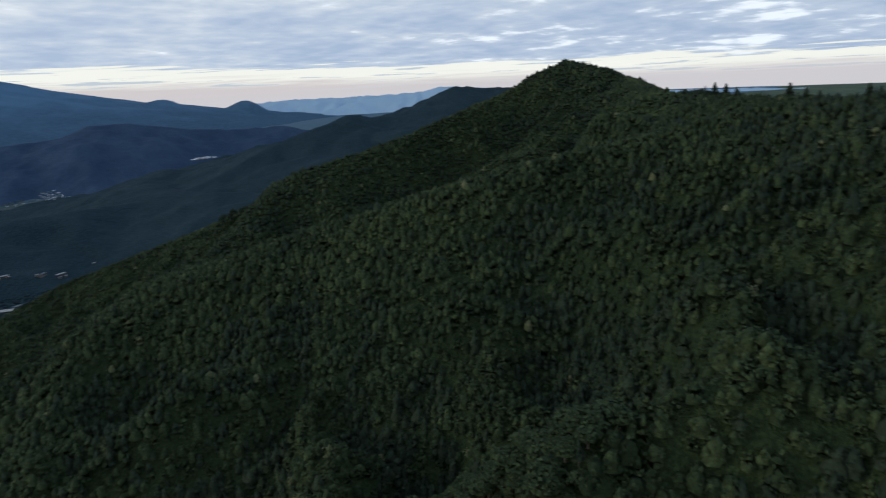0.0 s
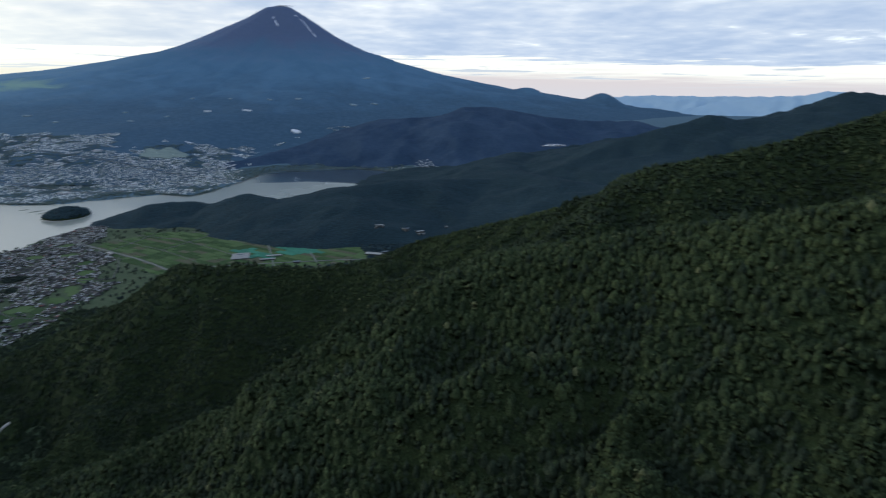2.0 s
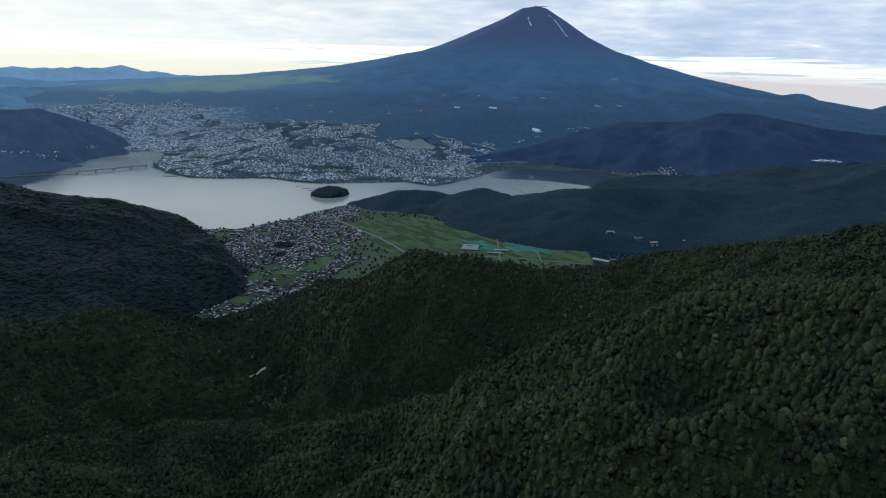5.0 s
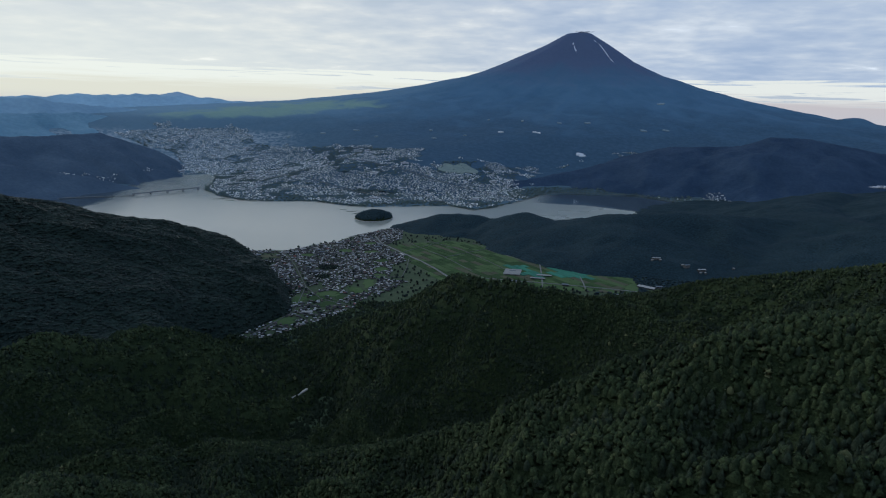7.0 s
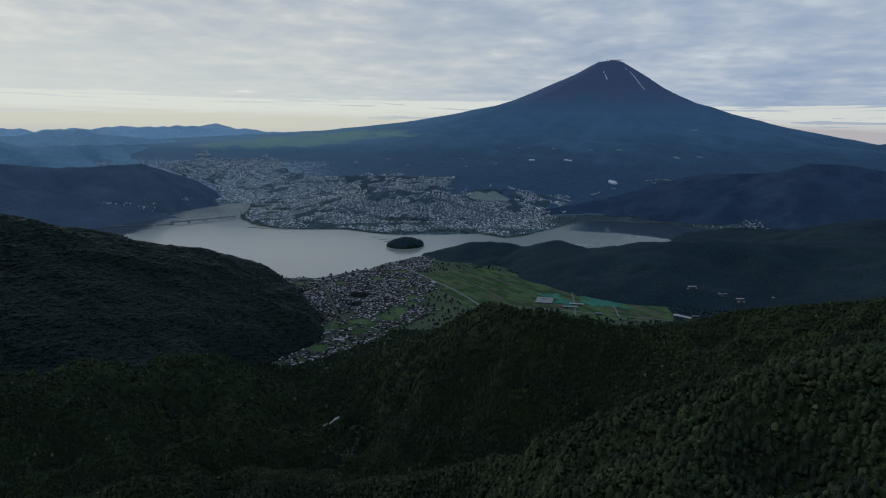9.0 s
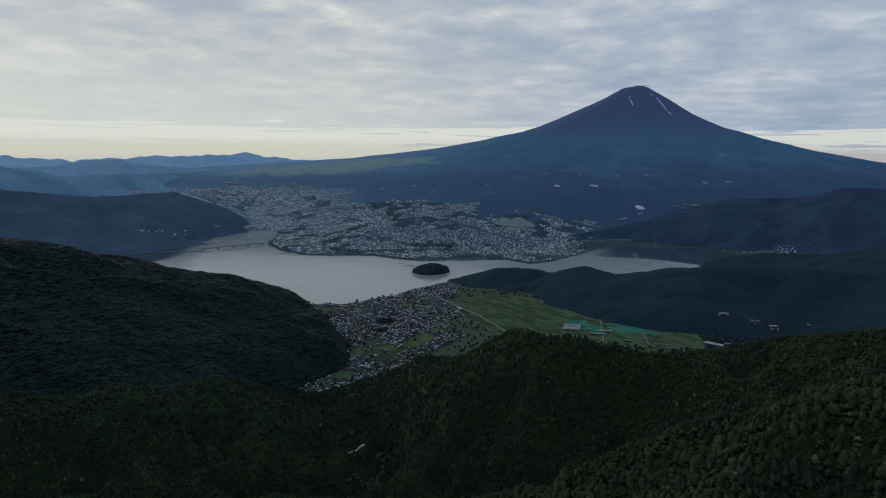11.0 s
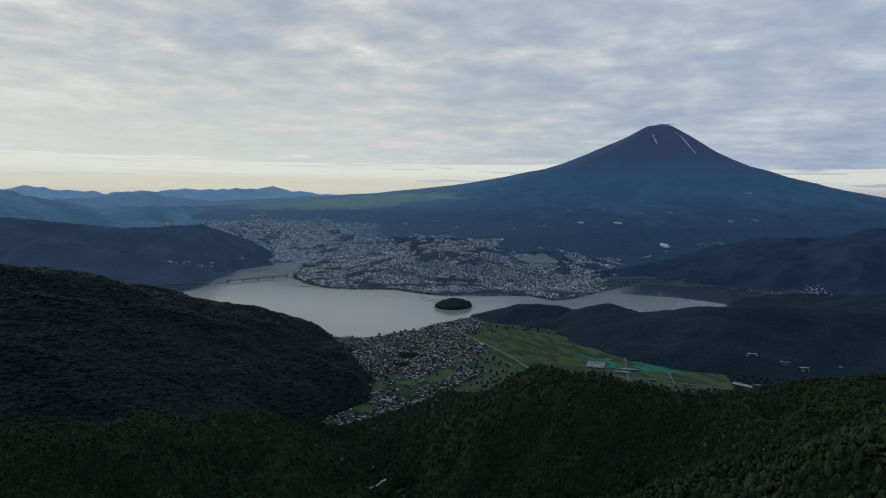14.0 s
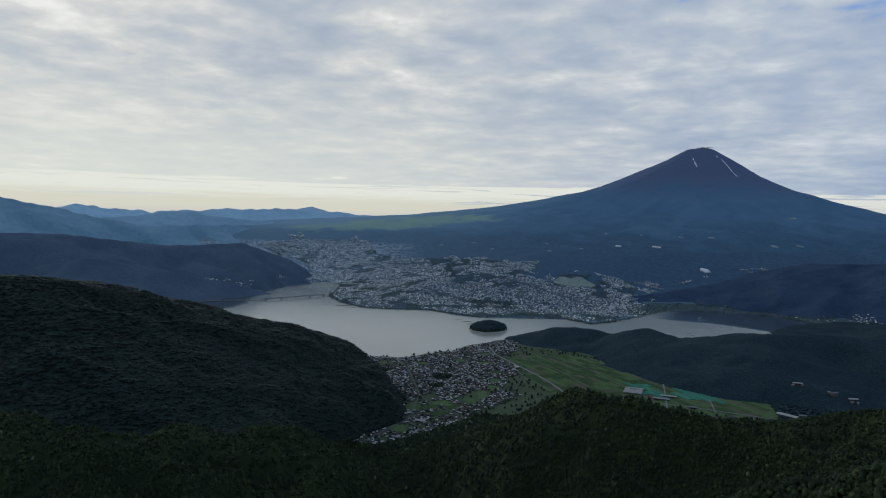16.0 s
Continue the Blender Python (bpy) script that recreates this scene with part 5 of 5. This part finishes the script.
up_north = beside(tx, ty, NORTH, 17) | beside(tx, ty, NORTH_END, 20)
inn = core | (beside(tx, ty, WEST, 32) & (dens > -0.3)) | (beside(tx, ty, FOOT, 34) & (rng.random(len(tx)) < 0.6)) | (beside(tx, ty, FOOT_SHORE, 18) & (rng.random(len(tx)) < 0.35)) | (up_north & (rng.random(len(tx)) < 0.5))
inn &= inside_distance(tx, ty, LAKE) > 12
wood = (in_poly(tx, ty, TOWN) & (dens <= 0.37) & (rng.random(len(tx)) < 0.6)) & (inside_distance(tx, ty, LAKE) > 8)
for pts, w in ROADS[14:]:
    for (x0, y0), (x1, y1) in zip(pts[:-1], pts[1:]):
        dx, dy = x1 - x0, y1 - y0
        u = np.clip(((tx - x0) * dx + (ty - y0) * dy) / (dx * dx + dy * dy), 0, 1)
        inn &= np.hypot(tx - x0 - u * dx, ty - y0 - u * dy) > 8
wx, wy = tx[wood], ty[wood]
tx, ty = tx[inn], ty[inn]


def town_ground(x, y):
    g = np.maximum(land(x, y), hill_height(x, y, HILL_G, 0.50, 12, 12, 150, 80, 11.0, 4.0))
    g = np.maximum(g, hill_height(x, y, HILL_G2, 0.55, 16, 6, 120, 85, 11.0))
    return np.maximum(g, hill_height(x, y, HILL_F, 0.40, 14, 16, 170, 70, 12.0, 4.0))


tz = town_ground(tx, ty)
flat = tz < land(tx, ty) + np.where(beside(tx, ty, NORTH, 17) | beside(tx, ty, NORTH_END, 20) | beside(tx, ty, WEST, 32), 80, np.where(beside(tx, ty, FOOT, 34), 20, 8))
tx, ty, tz = tx[flat], ty[flat], tz[flat]
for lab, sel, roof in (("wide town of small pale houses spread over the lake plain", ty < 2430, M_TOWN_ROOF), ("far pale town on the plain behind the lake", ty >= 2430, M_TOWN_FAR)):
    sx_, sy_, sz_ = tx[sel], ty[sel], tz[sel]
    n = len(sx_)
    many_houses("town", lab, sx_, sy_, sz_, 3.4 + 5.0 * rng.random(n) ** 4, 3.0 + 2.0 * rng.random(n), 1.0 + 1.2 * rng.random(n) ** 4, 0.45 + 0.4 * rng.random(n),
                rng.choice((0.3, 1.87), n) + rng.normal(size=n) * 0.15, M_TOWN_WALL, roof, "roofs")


def flat_block(w, d, h, label):
    base = tagged(new("apartment_block"), label, "building", group="large buildings of the town")
    v, f = box(-w / 2, w / 2, -d / 2, d / 2, -3, h)
    part("wall", v, f, M_PALE, base)
    v, f = box(-w / 2 - 0.2, w / 2 + 0.2, -d / 2 - 0.2, d / 2 + 0.2, h + 0.004, h + 0.7)
    part("roof", v, f, M_ROOF_PALE, base)
    v, f = box(-w / 6, w / 6, -d / 4, d / 4, h + 0.704, h + 2.6)
    part("roof_house", v, f, M_PALE, base)
    for fl in range(max(1, int(h // 3))):
        for s in (-1, 1):
            y0 = s * (d / 2 + 0.05)
            v, f = box(-w * 0.46, w * 0.46, min(y0 - 0.05, y0 + 0.05), max(y0 - 0.05, y0 + 0.05), fl * 3 + 1.0, fl * 3 + 2.3)
            part("window_band", v, f, M_GLASS, base)
    return base


blocks = [flat_block(20, 9, 5, "white two-storey block above the houses"), flat_block(28, 10, 7, "long white two-storey hotel block"), flat_block(13, 10, 9, "white three-storey tower block"),
          flat_block(30, 16, 4, "wide low white hall of the town")]
BLOCKS = [(-1290, 2150), (-1400, 2480), (-1550, 2560), (-1640, 2600), (-1700, 2700), (-1240, 2320), (-1180, 2440), (-1090, 2590), (-1010, 2480), (-930, 2690), (-860, 2560), (-780, 2330), (-700, 2480), (-1050, 2200),
          (-900, 2050), (-760, 2120), (-620, 2150), (-500, 2100), (-420, 2330), (-340, 2080), (-330, 2450), (-1330, 2640), (-1480, 2700), (-1800, 2770), (-1900, 2820), (-1760, 2840), (-1130, 2060), (-660, 1990),
          (-1690, 2420), (-1700, 2330), (-1655, 2500), (-1850, 2140), (-1790, 2180), (-300, 2230), (-560, 2350), (-1950, 2740), (-1600, 2820), (-1240, 2740), (-1060, 2720), (520, 2240), (470, 2300), (610, 2100)]
for i, (x, y) in enumerate(BLOCKS):
    if lift(x, y, town_ground) > lift(x, y) + 5:
        continue
    put_house(blocks, (i * 3 + i // 4) % 4, x, y, lift(x, y, town_ground), (i * 47) % 180)

# dark trees standing through the towns and along the shores
extra = rng.random(len(tx)) < 0.2
ax, ay = np.concatenate([wx, tx[extra] + 6]), np.concatenate([wy, ty[extra] - 4])
sl = np.array(LAKE[14:28], float)
seg = np.linspace(0, len(sl) - 1.001, 420)
i0 = seg.astype(int)
sx = sl[i0, 0] + (sl[i0 + 1, 0] - sl[i0, 0]) * (seg - i0) + rng.normal(size=420) * 5
sy = sl[i0, 1] + (sl[i0 + 1, 1] - sl[i0, 1]) * (seg - i0) + 12 + rng.normal(size=420) * 5
ax, ay = np.concatenate([ax, sx]), np.concatenate([ay, sy])
fx, fy = jitter_grid(-330, 700, 2000, 2620, 11.0)
fk = (inside_distance(fx, fy, LAKE) > 4) & (inside_distance(fx, fy, LAKE) < 130) & (fx > -240) & (fy > 2150 - 0.2 * fx) & ~beside(fx, fy, FOOT, 34)
ax, ay = np.concatenate([ax, fx[fk]]), np.concatenate([ay, fy[fk]])
ok = (inside_distance(ax, ay, LAKE) > 3) & (town_ground(ax, ay) < land(ax, ay) + 4)
ax, ay = ax[ok], ay[ok]
ar = 2.4 + 2.0 * rng.random(len(ax))
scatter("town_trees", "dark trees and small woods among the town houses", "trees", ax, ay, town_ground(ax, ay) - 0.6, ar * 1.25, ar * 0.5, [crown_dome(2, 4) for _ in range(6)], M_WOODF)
vx, vy = jitter_grid(-720, 270, 690, 1460, 11.0)
inv = (in_poly(vx, vy, VILLAGE) | in_poly(vx, vy, LOWER) | in_poly(vx, vy, EAST))
keep = (inv & (rng.random(len(vx)) < 0.40)) | (~inv & ~in_poly(vx, vy, FIELDS) & (rng.random(len(vx)) < 0.5) & (massif(vx, vy) < plain(vx, vy)))
keep &= (inside_distance(vx, vy, LAKE) > 4)
for gx, gy in GARDENS:
    keep &= np.hypot(vx - gx, vy - gy) > 17
for pts, w in ROADS[:14]:
    for (x0, y0), (x1, y1) in zip(pts[:-1], pts[1:]):
        dx, dy = x1 - x0, y1 - y0
        u = np.clip(((vx - x0) * dx + (vy - y0) * dy) / (dx * dx + dy * dy), 0, 1)
        keep &= np.hypot(vx - x0 - u * dx, vy - y0 - u * dy) > w / 2 + 2.5
vx, vy = vx[keep], vy[keep]
for gx, gy, gr in WOODS[:4]:
    ex, ey = jitter_grid(gx - gr, gx + gr, gy - gr, gy + gr, 4.0)
    e = np.hypot(ex - gx, ey - gy) < gr
    vx, vy = np.concatenate([vx, ex[e]]), np.concatenate([vy, ey[e]])
vr = 1.5 + 1.5 * rng.random(len(vx))
scatter("village_trees", "garden trees and hedges among the village houses", "trees", vx, vy, land(vx, vy) - 0.6, vr, vr, [crown_dome(2, 4) for _ in range(6)], M_WOODC)
hc = np.array([(-1318, 2030), (-1312, 2022), (-1322, 2040), (-1306, 2034), (-1296, 2046), (-1330, 2052), (-1316, 2056), (-1290, 2030), (-1300, 2016), (-1340, 2070)], float)
scatter("headland_conifers", "tall dark conifers on the headland by the bridge", "trees", hc[:, 0], hc[:, 1], land(hc[:, 0], hc[:, 1]), np.full(10, 5.5), np.full(10, 4.4), [crown_conifer(5, 5)], M_WOODF)

# pale clearings and works on the wooded foot of the volcano
CLEAR = [(-401, 3168, 16, 5), (-223, 3188, 20, 5), (-4, 2987, 30, 9), (-566, 3089, 9, 4), (425, 3887, 22, 8), (304, 3450, 26, 6), (19, 3461, 18, 5), (-125, 3411, 12, 5), (-319, 3429, 9, 4), (-503, 3440, 9, 4),
         (-1277, 3011, 16, 5), (-1444, 2962, 14, 5), (417, 3474, 20, 5), (-700, 3000, 12, 4), (-980, 2960, 14, 4), (-760, 3180, 10, 4), (-1120, 3060, 18, 4)]
for i, (x, y, rx, ry) in enumerate(CLEAR):
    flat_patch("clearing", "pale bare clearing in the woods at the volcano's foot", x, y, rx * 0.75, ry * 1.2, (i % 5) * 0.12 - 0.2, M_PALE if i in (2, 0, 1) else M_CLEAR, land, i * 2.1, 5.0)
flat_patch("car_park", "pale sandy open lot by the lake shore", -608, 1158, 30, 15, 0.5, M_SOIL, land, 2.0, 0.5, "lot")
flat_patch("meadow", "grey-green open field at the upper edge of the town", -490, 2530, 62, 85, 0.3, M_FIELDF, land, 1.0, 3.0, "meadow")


# snow in the gullies under the summit
def snow(pts, width):
    p = []
    for (x0, y0), (x1, y1) in zip(pts[:-1], pts[1:]):
        p += [(x0 + (x1 - x0) * i / 8, y0 + (y1 - y0) * i / 8) for i in range(8)]
    p.append(pts[-1])
    p = np.array(p, float)
    p[:, 0] += np.sin(np.arange(len(p)) * 1.9) * 1.6
    wv = width * (0.35 + 0.65 * np.abs(np.sin(np.arange(len(p)) * 1.25 + 0.6)))
    wv[0] = wv[-1] = 0.3
    lft, rgt = p - np.column_stack([wv, wv * 0]), p + np.column_stack([wv, wv * 0])
    v = np.concatenate([np.column_stack([q, volcano_ground(q[:, 0], q[:, 1]) + dz]) for q, dz in ((lft, 4.0), (rgt, 4.0), (lft, -4.0), (rgt, -4.0))])
    n = len(p)
    f = [(i, n + i, n + i + 1, i + 1) for i in range(n - 1)] + [(i, i + 1, 2 * n + i + 1, 2 * n + i) for i in range(n - 1)] + [(n + i, 3 * n + i, 3 * n + i + 1, n + i + 1) for i in range(n - 1)]
    tagged(new("snow_patch", mesh_of("snow_patch", v, f, M_SNOW, False)), "thin streak of old snow in a summit gully", "snow", group="snow streaks")


snow([(-109, 4468), (-106, 4456)], 2.4)
snow([(-101, 4446), (-92, 4428), (-82, 4408)], 2.4)
snow([(28, 4498), (40, 4490)], 1.5)
snow([(62, 4482), (84, 4462), (107, 4437), (128, 4414)], 2.6)
snow([(134, 4408), (158, 4385)], 1.6)


# ---------------------------------------------------------------- small clouds
def cloud(label, cx, cy, cz, size, lumps, seed):
    r = np.random.default_rng(seed)
    base = tagged(new("cloud"), label, "cloud")
    base.location = (cx, cy, cz)
    v0, f0 = icosa()
    for _ in range(2):
        mids, nf, v = {}, [], list(map(tuple, v0))
        for tri in f0:
            ids = []
            for a, b in ((0, 1), (1, 2), (2, 0)):
                k = tuple(sorted((tri[a], tri[b])))
                if k not in mids:
                    m = (np.array(v[k[0]]) + np.array(v[k[1]])) / 2
                    v.append(tuple(m / np.linalg.norm(m)))
                    mids[k] = len(v) - 1
                ids.append(mids[k])
            nf += [(tri[0], ids[0], ids[2]), (tri[1], ids[1], ids[0]), (tri[2], ids[2], ids[1]), tuple(ids)]
        v0, f0 = np.array(v), np.array(nf)
    for i in range(lumps):
        u = (i + 0.5) / lumps * 2 - 1
        k = 1 - 0.65 * abs(u) + 0.2 * r.random()
        vv = v0 * np.array(size) * (0.34, 0.8, 1.0) * k * (1 + 0.18 * np.sin(v0[:, :1] * 5 + i) * np.cos(v0[:, 1:2] * 4))
        vv = vv + (u * size[0], r.normal() * size[1] * 0.4, r.normal() * size[2] * 0.3)
        part("puff", vv, f0, M_CLOUD, base, smooth_shade=True)
    return base


cloud("small bank of white mist in the valley gap", 975, 2310, 86, (48, 12, 4.0), 22, 3)
cloud("wisp of white mist against the ridge", 1010, 2290, 66, (22, 8, 2.2), 12, 4)
cloud("thin white cloud cap on the volcano's summit", -40, 4560, 820, (60, 22, 3.5), 16, 6)
